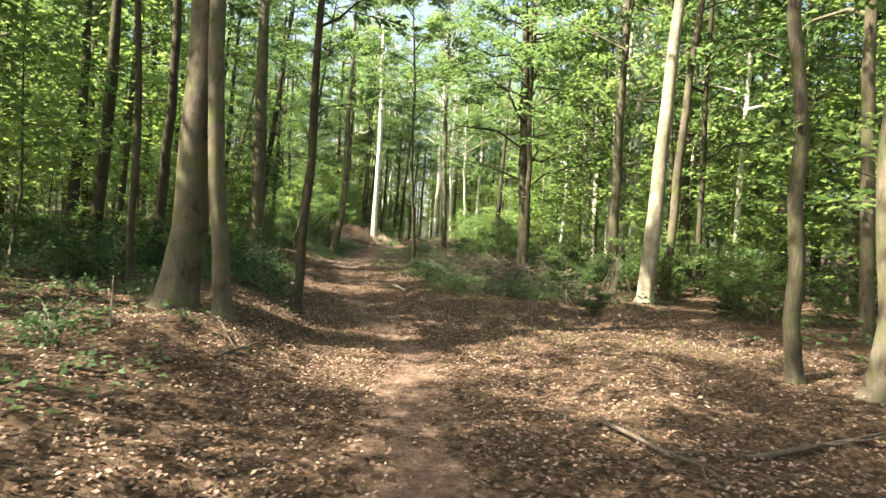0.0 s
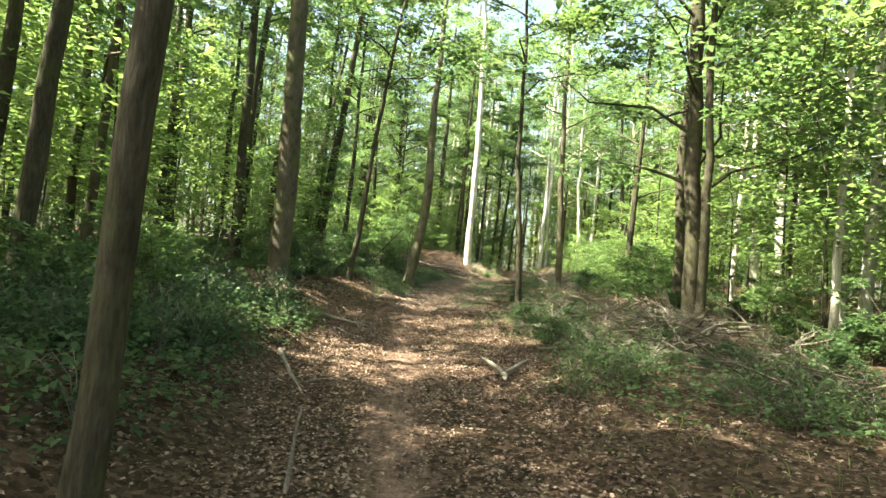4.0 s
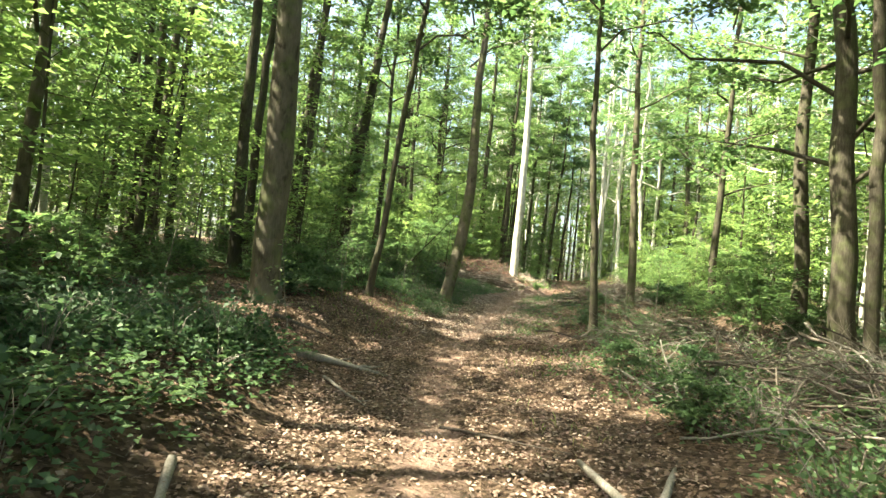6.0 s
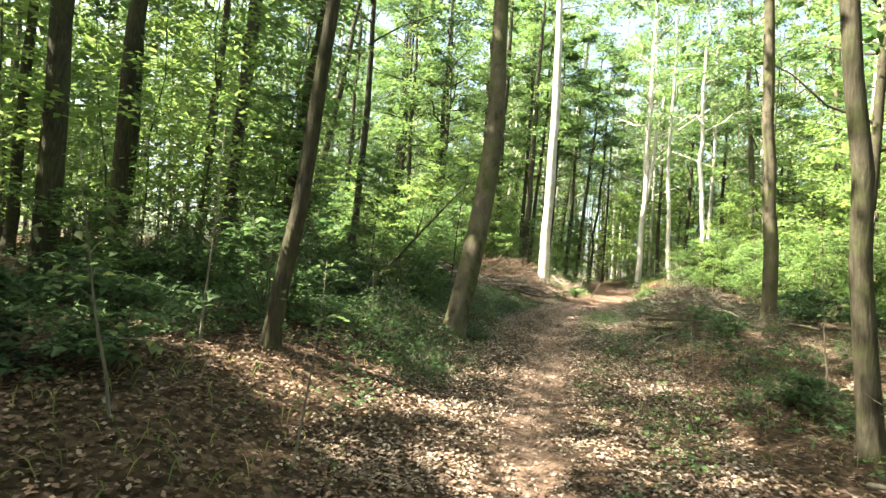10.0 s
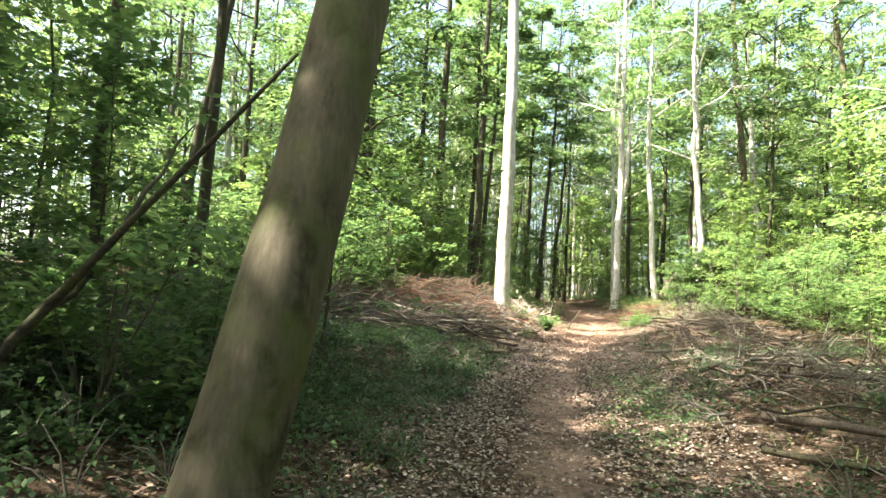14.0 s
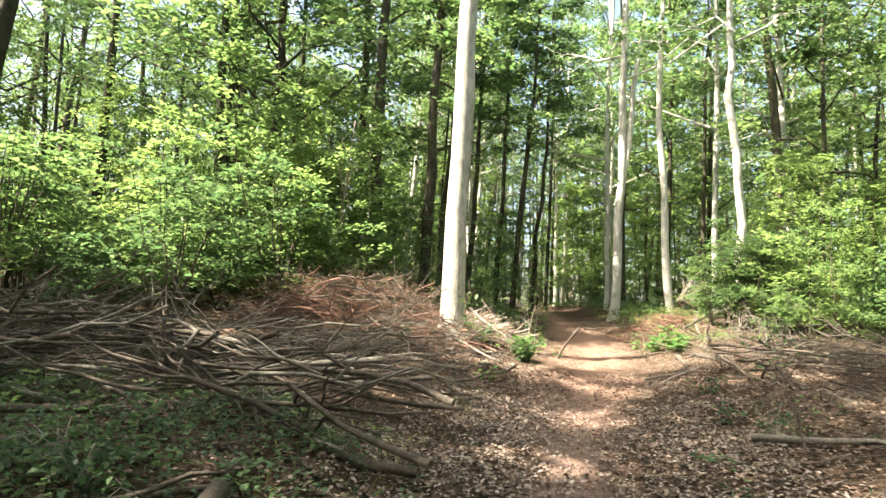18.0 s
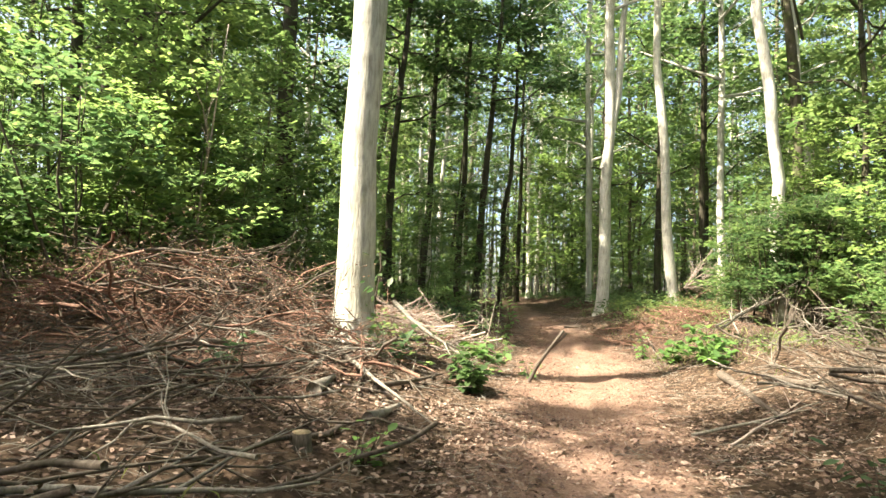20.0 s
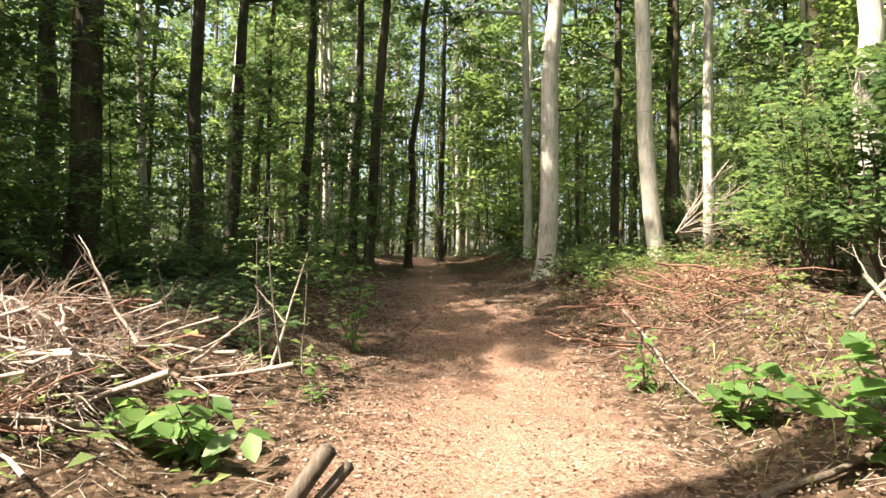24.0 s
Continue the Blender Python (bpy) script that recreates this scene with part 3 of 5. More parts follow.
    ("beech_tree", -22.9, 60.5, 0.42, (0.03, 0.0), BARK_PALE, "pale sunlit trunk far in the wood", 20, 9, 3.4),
    ("beech_tree", -18.0, 63.3, 0.52, (0.0, 0.0), BARK_DARK_SHADED, "dark thick trunk behind bright saplings", 22, 8, 4.0),
    ("beech_tree", -19.5, 66.7, 0.58, (0.0, 0.0), BARK_DARK_SHADED, "dark thick trunk of the far stand", 22, 8, 4.0),
    ("young_tree", 3.95, 66.9, 0.26, (0.0, 0.0), BARK_DARK_SHADED, "slim dark trunk behind the white one", 18, 8, 2.8),
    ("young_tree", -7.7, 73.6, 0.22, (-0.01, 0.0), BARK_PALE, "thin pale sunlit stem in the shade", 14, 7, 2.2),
]
# Trees added for shade; their crowns block the sun over path and banks.
for bx, by, bb in ((-13.2, 40.2, 9.5), (-12.5, 42.3, 8.0), (-15.5, 25.2, 8.0), (-12.8, 55.6, 7.0), (-11.8, 9.8, 8.0), (-14.4, 28.0, 12.0), (-7.8, 16.0, 9.0)):
    PASSED.append(("beech_tree", bx, by, 0.28, (0.01, 0.0), BARK_DARK_SHADED, "dark slim beech added to cast shade on the ground", 12.5 if by > 50 else 20, bb - 2 if by > 50 else bb, 5.1 if by > 50 or 14 < by < 20 else 4.2))
# Out of view behind and left of the start; added to block the sun.
for bx, by in ((-9.0, -2.0), (-7.5, -8.0), (-12.5, -6.0), (-17.0, 9.0), (-4.5, -9.5), (-5.6, -2.6)):
    PASSED.append(("beech_tree", bx, by, 0.34, (0.01, 0.0), BARK, "unseen grey-brown beech added to shade the start", 20, 6.5, 5.1))
for k, (nm, x, y, dia, lean, bark, label, h, bottom, radius) in enumerate(PASSED):
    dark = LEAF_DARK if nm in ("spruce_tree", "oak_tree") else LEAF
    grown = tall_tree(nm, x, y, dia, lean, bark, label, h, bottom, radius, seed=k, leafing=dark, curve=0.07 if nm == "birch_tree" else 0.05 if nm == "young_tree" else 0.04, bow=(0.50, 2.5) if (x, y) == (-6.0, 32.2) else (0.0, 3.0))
    if (x, y) == (-6.0, 32.2):            # low twigs of the leaning beech
        for k, (bx, by, bz, wx, wy, wz, ln) in enumerate(((0.28, 0.5, 2.1, 0.0, 1.0, 0.1, 1.5), (0.2, 0.45, 1.8, -0.5, 1.0, 0.0, 1.4), (0.3, 0.6, 2.6, 0.1, 1.0, 0.25, 1.5))):
            so = Soup()
            spray(so, np.random.default_rng(60 + k), [bx, by, bz], [wx, wy, wz], ln, 6, 5, 0.085, thick=0.009)
            so.link("branch", [bark, LEAF], grown, "thin low branch with broad green leaves")
    if (x, y) == (-1.05, 60.6):           # the second stem of the forked trunk
        so = Soup()
        so.add(*tube(np.array([[0.0, 0.0, 4.3], [0.16, 0.0, 5.1], [0.42, 0.05, 6.6], [0.55, 0.1, 9.0], [0.95, 0.1, 12.0]]), [0.11, 0.12, 0.11, 0.09, 0.05], 10, np.random.default_rng(3), 0.02))
        so.link("limb", [bark], grown, "upright second stem of the fork")

# ---- the wood around: six kinds of tree, repeated ----
taken = [(p[1], p[2]) for p in PASSED]


def wood_tree(name, dia, height, bottom, radius, bark, leafing, label, seed, limbs=14, subs=5, leaf=0.205):
    r = np.random.default_rng(seed)
    tree = empty(name, (0, 0, 0), label, "tree", "trees of the wood")
    trunk_soup(dia, height, (r.normal() * 0.02, r.normal() * 0.02), r, 9, 1.3, 0.045)[0].link("trunk", [bark], tree)
    so = crown_soup(r, radius, bottom, height + 1, limbs, subs, 7, 6, leaf)
    so.link("crown", [bark, leafing], tree, "loose crown of green leaves")
    return tree


KINDS = [
    wood_tree("wood_tree", 0.26, 18, 4.0, 3.6, BARK, LEAF, "slender grey-brown forest tree with a high crown", 1),
    wood_tree("wood_tree", 0.34, 21, 5.0, 4.4, BARK_DARK_SHADED, LEAF, "dark tall forest tree with a spreading crown", 2),
    wood_tree("wood_tree", 0.20, 15, 3.0, 3.2, BARK_DARK_SHADED, LEAF_PALE, "thin dark forest tree with fresh green leaves", 3),
    wood_tree("wood_tree", 0.30, 20, 5.5, 3.8, BARK_PALE, LEAF, "pale-barked forest tree with light leaves", 4),
    wood_tree("wood_tree", 0.16, 13, 2.0, 2.8, BARK, LEAF_PALE, "thin pole-like tree leaved low down", 5),
    wood_tree("wood_tree", 0.42, 23, 5.0, 5.0, BARK, LEAF_DARK, "old thick forest tree with dark foliage", 6),
]


def free(x, y, gap, spots):
    return all((x - a) ** 2 + (y - b) ** 2 > gap * gap for a, b in spots)


def far_enough(x, y):
    """No tree of the wood stands near the path or in the sunny clearing on its left."""
    o = x - float(path_x(y))
    if -8 < y < 64 and abs(o) < 7.5:
        return False
    if y >= 64 and abs(o) < 1.6:
        return False
    return ((x + 16.5) / 11) ** 2 + ((y - 45.5) / 10) ** 2 > 1


def taller(x, y):
    """Beyond the stand, and on the sunny side, the wood is older and higher."""
    return 1.4 if y > 62 or x > 8 or x < -24 else 1.0


spots, used = list(taken), [False] * len(KINDS)
placed = 0
for tries in range(6000):
    if placed >= 265:
        break
    y = rng.uniform(-22, 112)
    x = float(path_x(y)) + rng.uniform(-1, 1) * (16 + max(0.0, min(y, 90)) * 0.42)
    if placed >= 250:                     # behind the clearing
        y = rng.uniform(34, 62)
        x = rng.uniform(-38, -27)
    elif placed >= 190:                   # the flanks further out
        y = rng.uniform(2, 70)
        x = -4 + rng.choice([-1.0, 1.0]) * rng.uniform(22, 46)
    if not far_enough(x, y) or not free(x, y, 2.3, spots):
        continue
    if -22 < x < -8 and 14 < y < 64 and rng.random() < 0.5:
        continue
    spots.append((x, y))
    k = int(rng.choice(6, p=[0.2, 0.16, 0.24, 0.14, 0.18, 0.08]))
    if y > 58 and x < 14 and rng.random() < 0.7:
        k = (5 if rng.random() < 0.5 else 1) if placed % 3 == 0 or x < -5 else 2
    m = pose(x, y, gz(x, y), rng.normal() * 1.6, rng.normal() * 1.6, rng.uniform(0, 360)) @ Matrix.Scale(rng.uniform(0.85, 1.15), 4) @ Matrix.Diagonal((1, 1, taller(x, y), 1))
    if ((x + 18) / 13) ** 2 + ((y - 48) / 11) ** 2 < 1 or (64 < y < 84 and abs(x + 4.3) < 3.0):
        placed += 1
        continue
    if used[k]:
        t = copy_thing(KINDS[k], Matrix.Identity(4))
    else:
        t, used[k] = KINDS[k], True
    t.matrix_basis = m
    placed += 1

FULL = [
    wood_tree("wood_tree", 0.24, 22, 4.5, 4.0, BARK_PALE, LEAF, "pale slender forest tree with a full fine crown", 7, 16, 5, 0.21),
    wood_tree("wood_tree", 0.20, 19, 3.5, 3.6, BARK, LEAF, "thin brown forest tree with fine light leaves", 8, 16, 5, 0.20),
]
side_rng, full_used = np.random.default_rng(12), [False, False]
for _ in range(150):                      # the sunlit wood on the right
    x, y, k = side_rng.uniform(8, 27), side_rng.uniform(18, 62), int(side_rng.integers(2))
    if _ > 90:                            # and the end of the view
        x, y = side_rng.uniform(-14, 12), side_rng.uniform(68, 90)
        if open_end(x, y) or abs(x + 4.3) < 5:
            continue
    if placed < 305 and free(x, y, 2.3, spots):
        spots.append((x, y))
        (copy_thing(FULL[k], Matrix.Identity(4)) if full_used[k] else FULL[k]).matrix_basis = pose(x, y, gz(x, y), side_rng.normal() * 1.6, 0, side_rng.uniform(0, 360)) @ Matrix.Diagonal((1, 1, taller(x, y), 1))
        full_used[k] = True
        placed += 1

for x, y in ((7.6, 27.5), (6.9, 34.5), (9.3, 30.8), (-0.5, 66.5), (3.4, 63.5), (-7.8, 75.0), (-1.5, 81.0), (-6.5, 85.0)):       # thin trees at the path's far end and on its sunny side
    copy_thing(FULL[0], Matrix.Identity(4)).matrix_basis = pose(x, y, gz(x, y), 0, 0, 40 * y) @ Matrix.Diagonal((1, 1, taller(x, y), 1))

end_rng = np.random.default_rng(13)
for _ in range(160):                      # the light wood beyond the shaded stand, and further out on both sides
    if _ < 80:
        x, y = end_rng.uniform(-34, 26), end_rng.uniform(72, 108)
    else:
        x, y = -4 + end_rng.choice([-1.0, 1.0]) * end_rng.uniform(17, 34), end_rng.uniform(16, 70)
    if open_end(x, y) or not free(x, y, 2.4, spots) or ((x + 18) / 12) ** 2 + ((y - 48) / 10) ** 2 < 1:
        continue
    spots.append((x, y))
    copy_thing(FULL[_ % 2], Matrix.Identity(4)).matrix_basis = pose(x, y, gz(x, y), end_rng.normal() * 1.6, 0, end_rng.uniform(0, 360)) @ Matrix.Scale(end_rng.uniform(0.85, 1.12), 4) @ Matrix.Diagonal((1, 1, taller(x, y), 1))

# ---- saplings and shrubs ----


def sapling(name, height, low, branches, reach, leaf, leafing, bark, label, seed, twigs=7, per=7, stem=0.03, up=(0.0, 0.5), stems=1, group="saplings in the wood"):
    """A thin stem with level leafy branches (or several stems for a shrub)."""
    r = np.random.default_rng(seed)
    tree = empty(name, (0, 0, 0), label, "sapling" if stems == 1 else "shrub", group)
    wood, green = Soup(), Soup()
    for s in range(stems):
        lean = (r.normal() * 0.05, r.normal() * 0.05) if stems == 1 else (r.normal() * 0.28, r.normal() * 0.28)
        h = height * r.uniform(0.75, 1.0) if stems > 1 else height
        pts = stem_points(h, lean, r, 0.08, 7)
        pts[0][2] -= 0.12
        wood.add(*tube(pts, stem * (1.05 - 0.9 * np.linspace(0, 1, 7)), 6))
        nb = max(3, branches // stems)
        for i in range(nb):
            f = (i + r.uniform(0.1, 0.9)) / nb
            z = low + (h - low) * f
            p = np.array([np.interp(z, pts[:, 2], pts[:, c]) for c in range(3)])
            az = i * 2.4 + r.uniform(-0.5, 0.5)
            ln = reach * (1.1 - 0.75 * f) * r.uniform(0.6, 1.15)
            spray(green, r, p, [math.cos(az), math.sin(az), r.uniform(*up)], ln, twigs, per, leaf, thick=stem * 0.35)
    wood.link("stem", [bark], tree)
    green.link("foliage", [bark, leafing], tree)
    return tree


SAPS = [
    sapling("sapling", 7.0, 0.8, 32, 2.0, 0.17, LEAF_YOUNG, BARK, "thin sapling with level tiers of fresh green leaves", 21, 7, 8),
    sapling("sapling", 4.4, 0.3, 26, 1.5, 0.14, LEAF_YOUNG, BARK, "low sapling with light green leaf tiers", 22, 7, 7),
    sapling("sapling", 9.5, 1.5, 38, 2.3, 0.19, LEAF_YOUNG, BARK_DARK_SHADED, "tall thin sapling with layered green foliage", 23, 7, 8),
    sapling("sapling", 5.8, 0.5, 30, 1.8, 0.16, LEAF_YOUNG, BARK_DARK_SHADED, "leafy young beech of the undergrowth", 24, 7, 8),
    sapling("sapling", 12.0, 2.0, 40, 2.5, 0.2, LEAF_YOUNG, BARK_DARK_SHADED, "slender pole with airy layered leaves", 25, 7, 8),
]
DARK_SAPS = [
    sapling("sapling", 9.0, 1.2, 44, 2.3, 0.19, LEAF_DARK, BARK_DARK_SHADED, "dark green layered young tree of the shaded stand", 26, 7, 7),
    sapling("sapling", 6.0, 0.6, 34, 1.9, 0.17, LEAF_DARK, BARK_DARK_SHADED, "low dark green young tree in shade", 27, 8, 8),
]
FAR_SAPS = [
    sapling("sapling", 9.5, 1.2, 26, 2.4, 0.30, LEAF_YOUNG, BARK_DARK_SHADED, "distant layered young tree of the wood", 41, 6, 6),
    sapling("sapling", 6.5, 0.6, 24, 2.0, 0.28, LEAF_YOUNG, BARK, "distant light green young tree", 42, 6, 6),
    sapling("sapling", 12.0, 2.0, 28, 2.6, 0.32, LEAF_YOUNG, BARK_DARK_SHADED, "distant tall thin tree with airy foliage", 43, 6, 6),
]
SHOOTS = [
    sapling("shoot", 1.7, 0.5, 7, 0.45, 0.07, LEAF_PALE, WOOD_GREY, "thin pale shoot with a few small leaves", 28, 3, 3, stem=0.012, group="young shoots"),
    sapling("shoot", 2.4, 1.2, 8, 0.5, 0.07, LEAF_PALE, WOOD_GREY, "pale bent sapling stem with sparse leaves", 29, 3, 3, stem=0.015, group="young shoots"),
]
SHRUBS = [
    sapling("shrub", 2.3, 0.2, 30, 1.0, 0.10, LEAF, WOOD_BROWN, "dense fresh green shrub in the sun", 31, 6, 7, stem=0.015, stems=6, up=(0.0, 0.7), group="shrubs by the path"),
    sapling("shrub", 1.5, 0.1, 28, 0.8, 0.11, LEAF, WOOD_BROWN, "low dense green shrub of the undergrowth", 32, 6, 7, stem=0.012, stems=6, up=(0.0, 0.7), group="shrubs by the path"),
    sapling("shrub", 0.8, 0.05, 28, 0.7, 0.095, LEAF_LOW, WOOD_BROWN, "low dark green bramble-like undergrowth", 33, 6, 7, stem=0.008, stems=7, up=(0.0, 0.6), group="low undergrowth"),
]
first = {}


def set_thing(kind, x, y, scale, turn, tilt=0.0, sink=0.0):
    if kind in SHRUBS and -1.5 < x < -2.7 + 0.57 * (y - 49.35) and 53 < y < 62:      # the bank by the white trunks is open
        x += 1.6
    m = pose(x, y, gz(x, y) - sink, tilt, 0, turn) @ Matrix.Scale(scale, 4)
    t = copy_thing(kind, Matrix.Identity(4)) if kind.name in first else kind
    first[kind.name] = True
    t.matrix_basis = m
    return t


spots2 = []


def scatter(kinds, weights, count, box, gap, keep, scale=(0.8, 1.2)):
    """Sets kinds at random places (offset from the path, distance along it) that keep() allows."""
    done = 0
    for _ in range(count * 12):
        if done >= count:
            return
        y = rng.uniform(box[2], box[3])
        o = rng.uniform(box[0], box[1])
        x = float(path_x(y)) + o
        if not keep(x, y, o) or not free(x, y, gap, spots2):
            continue
        spots2.append((x, y))
        set_thing(kinds[int(rng.choice(len(kinds), p=weights))], x, y, rng.uniform(*scale), rng.uniform(0, 360), rng.normal() * 3)
        done += 1


NEAR_BEECH = sapling("young_beech", 5.0, 0.7, 40, 1.7, 0.085, LEAF, BARK_DARK_SHADED, "young beech reaching leafy twigs over the verge", 44, 7, 7, stem=0.022, group="")
NEAR_BEECH.matrix_basis = pose(-7.3, 36.9, gz(-7.3, 36.9), 0, 0, 20)
always = lambda x, y, o: True
scatter(SAPS, [0.4, 0.2, 0.15, 0.15, 0.1], 80, (-28, -7.0, 8, 44), 1.5, always)
scatter(SAPS, [0.4, 0.4, 0.0, 0.2, 0.0], 40, (-22, -6.0, 51, 66), 1.4, lambda x, y, o: x < -10 and not (x > -14 and y > 57))
scatter(SAPS, [0.25, 0.15, 0.3, 0.15, 0.15], 76, (6.5, 24, 8, 62), 1.6, lambda x, y, o: o > 10 or (y > 46 and o > 8))


def far_growth(name, kinds, count, boxes, label, seed):
    """Young trees too far off to be told apart, joined."""
    r = np.random.default_rng(seed)
    so = Soup()
    parts = []
    for k in kinds:
        both = []
        for ch in k.children:
            me = ch.data
            v = np.empty(len(me.vertices) * 3)
            me.vertices.foreach_get("co", v)
            f = np.array([p.vertices[:] for p in me.polygons if len(p.vertices) == 4])
            mi = np.array([p.material_index for p in me.polygons if len(p.vertices) == 4])
            both.append((v.reshape(-1, 3), f, mi if ch.name.startswith("foliage") else mi * 0))
        parts.append(both)
    for lo, hi, y0, y1, share_of in boxes:
        for _ in range(int(count * share_of)):
            y, o = r.uniform(y0, y1), r.uniform(lo, hi)
            x = float(path_x(y)) + o
            if abs(o) < 2.2 or (open_end(x, y) and y < 88):
                continue
            a, sc = r.uniform(0, 6.28), r.uniform(0.8, 1.25)
            c, sn = math.cos(a) * sc, math.sin(a) * sc
            turn = np.array([[c, -sn, 0], [sn, c, 0], [0, 0, sc]])
            for v, f, mi in parts[int(r.integers(len(parts)))]:
                so.v.append(v @ turn.T + np.array([x, y, gz(x, y)]))
                so.f.append(f + so.n)
                so.m.append(mi)
                so.n += len(v)
    ob = so.link(name, [BARK_DARK_SHADED, LEAF_YOUNG])
    tagged(ob, label, "undergrowth", kind="stuff")
    for k in kinds:
        for ch in list(k.children):
            bpy.data.objects.remove(ch)
        bpy.data.objects.remove(k)


far_growth("far_undergrowth", FAR_SAPS, 190, [(-34, 34, 70, 112, 0.42), (-46, -21, 2, 66, 0.34), (21, 44, 6, 66, 0.24)], "young green trees far off in the wood", 91)
scatter(SHRUBS, [0.75, 0.25, 0.0], 32, (3.4, 9.5, 43, 61), 0.9, lambda x, y, o: y > 50 or o > 5.5, (0.8, 1.5))
scatter(SHRUBS, [0.6, 0.4, 0.0], 34, (-16, -6.5, 47, 57), 0.9, lambda x, y, o: x < -9.5, (0.9, 1.8))
scatter(SHRUBS, [0.0, 0.35, 0.65], 48, (-11, -3.2, 10, 38), 0.8, always, (0.7, 1.15))
scatter(SHRUBS, [0.1, 0.5, 0.4], 40, (3.0, 11, 13, 44), 0.9, lambda x, y, o: o > (8.5 if y < 28 else 5.5), (0.7, 1.2))
scatter(SHRUBS, [0.0, 0.0, 1.0], 16, (2.4, 7, 13, 40), 1.0, always, (0.45, 0.8))
scatter(DARK_SAPS, [0.6, 0.4], 22, (-24, -3.5, 60, 88), 1.7, lambda x, y, o: (x < -9 or y > 68) and not open_end(x, y))
scatter(SAPS, [0.3, 0.1, 0.3, 0.1, 0.2], 14, (3.5, 16, 66, 92), 1.8, always)
scatter(SAPS, [0.1, 0.5, 0.0, 0.4, 0.0], 14, (4.2, 11, 46, 61), 1.1, lambda x, y, o: o > 6 or y > 50, (0.55, 0.85))
for hx, hy, hk, hs in ((-9.3, 52.4, 1, 1.0), (-9.1, 54.2, 0, 0.8), (-10.7, 53.4, 0, 0.9), (-9.9, 51.0, 1, 0.8), (-11.8, 52.2, 0, 1.0), (-12.9, 50.4, 1, 1.0), (-8.7, 53.2, 1, 0.75), (-9.6, 55.6, 0, 0.9), (-8.3, 55.0, 1, 0.7)):
    set_thing(SAPS[hk], hx, hy, hs, hx * 50)
for hx, hy, hs in ((1.3, 55.0, 1.1), (2.0, 54.8, 1.3), (0.95, 55.7, 1.0), (2.5, 55.6, 1.4)):     # shrubs before the pale trunk on the bank
    set_thing(SHRUBS[0], hx, hy, hs, hx * 90)
for hx, hy, hk in ((-7.6, 27.4, 1), (-7.75, 23.9, 0), (-5.9, 21.6, 0), (-6.6, 25.2, 0), (-5.6, 25.8, 0), (-8.6, 22.0, 1), (-6.9, 30.5, 0), (-2.2, 31.0, 0), (-1.4, 41.0, 0), (-1.8, 39.2, 0), (-0.9, 42.6, 1), (-2.0, 43.6, 0), (-8.8, 51.8, 1), (-9.8, 52.2, 1), (-4.37, 53.7, 0), (-4.13, 53.9, 0), (-4.26, 53.8, 1), (-5.3, 54.2, 0), (-7.9, 39.0, 0), (2.0, 12.8, 0), (3.0, 14.0, 0), (-1.0, 29.6, 0), (0.6, 33.0, 1)):
    set_thing(SHOOTS[hk], hx, hy, rng.uniform(0.8, 1.1) * (0.7 if hy > 50 else 1.0), rng.uniform(0, 360), rng.normal() * 8)
for hx, hy, hs in ((-10.0, 58.2, 0.8), (-5.6, 63.5, 0.7), (-12.0, 59.5, 1.0), (-5.0, 66.0, 0.8), (-7.3, 57.3, 0.6), (-6.0, 58.7, 0.55), (-8.8, 56.6, 0.6), (-8.6, 34.6, 0.55), (-10.6, 34.0, 0.75), (-11.6, 36.0, 0.7)):
    set_thing(DARK_SAPS[1], hx, hy, hs, hx * 77)
scatter(SHRUBS, [0.4, 0.6, 0.0], 40, (-24, 24, 62, 90), 1.2, lambda x, y, o: abs(o) > 2.2, (0.8, 1.5))

# ---- distance: woods beyond the last single trees ----


def far_woods():
    r = np.random.default_rng(77)
    so = Soup()
    n = 64000
    ang = r.uniform(0, 2 * np.pi, n)
    ang = np.where(r.random(n) < 0.7, np.pi / 2 + r.normal(size=n) * 0.55, ang)
    rad = r.uniform(66, 120, n)
    cx, cy = -3 + rad * np.cos(ang), 36 + rad * np.sin(ang)
    z = ground_z(cx, cy) + 31 * r.random(n) ** 0.9
    inside = ~open_end(cx, cy) | (r.random(n) < 0.6)
    cx, cy, z = cx[inside], cy[inside], z[inside]
    n = len(cx)
    base = np.stack([cx, cy, z], 1)
    size = r.uniform(0.35, 0.95, n)
    so.add(*leaves(base, r.normal(size=(n, 3)) * np.array([1, 1, 0.4]), size, size * 0.7, r, lie=0.4), 1)
    for k in range(520):
        a = math.pi / 2 + r.normal() * 0.8
        d = r.uniform(62, 115)
        x, y = -3 + d * math.cos(a), 40 + d * math.sin(a)
        h = r.uniform(16, 28)
        so.add(*tube(stem_points(h, (r.normal() * 0.03, r.normal() * 0.03), r, 0.04, 5) + np.array([x, y, gz(x, y) - 0.3]), r.uniform(0.1, 0.22) * np.linspace(1, 0.3, 5), 6), 0)
    ob = so.link("far_woods", [BARK, LEAF_PALE])
    tagged(ob, "distant wood of thin trunks and green foliage", "woods", kind="stuff")


far_woods()

# ---- fallen leaves, herbs and grass ----


def scatter_points(r, n, lo, hi, y0, y1):
    y = r.uniform(y0, y1, n)
    o = r.uniform(lo, hi, n)
    return path_x(y) + o, y, o


def fallen_leaves(name, n, y0, y1, lo, hi, seed, label, size_range=(0.03, 0.06), material=None):
    r = np.random.default_rng(seed)
    x, y, o = scatter_points(r, n, lo, hi, y0, y1)
    bare = np.interp(y, [0, 10, 44, 48, 56, 60], [0.45, 0.35, 0.4, 0.2, 0.2, 0.3])
    patch = 0.5 + 0.5 * np.sin(2.1 * x + 1.3 * y) * np.sin(1.7 * y - 0.9 * x)
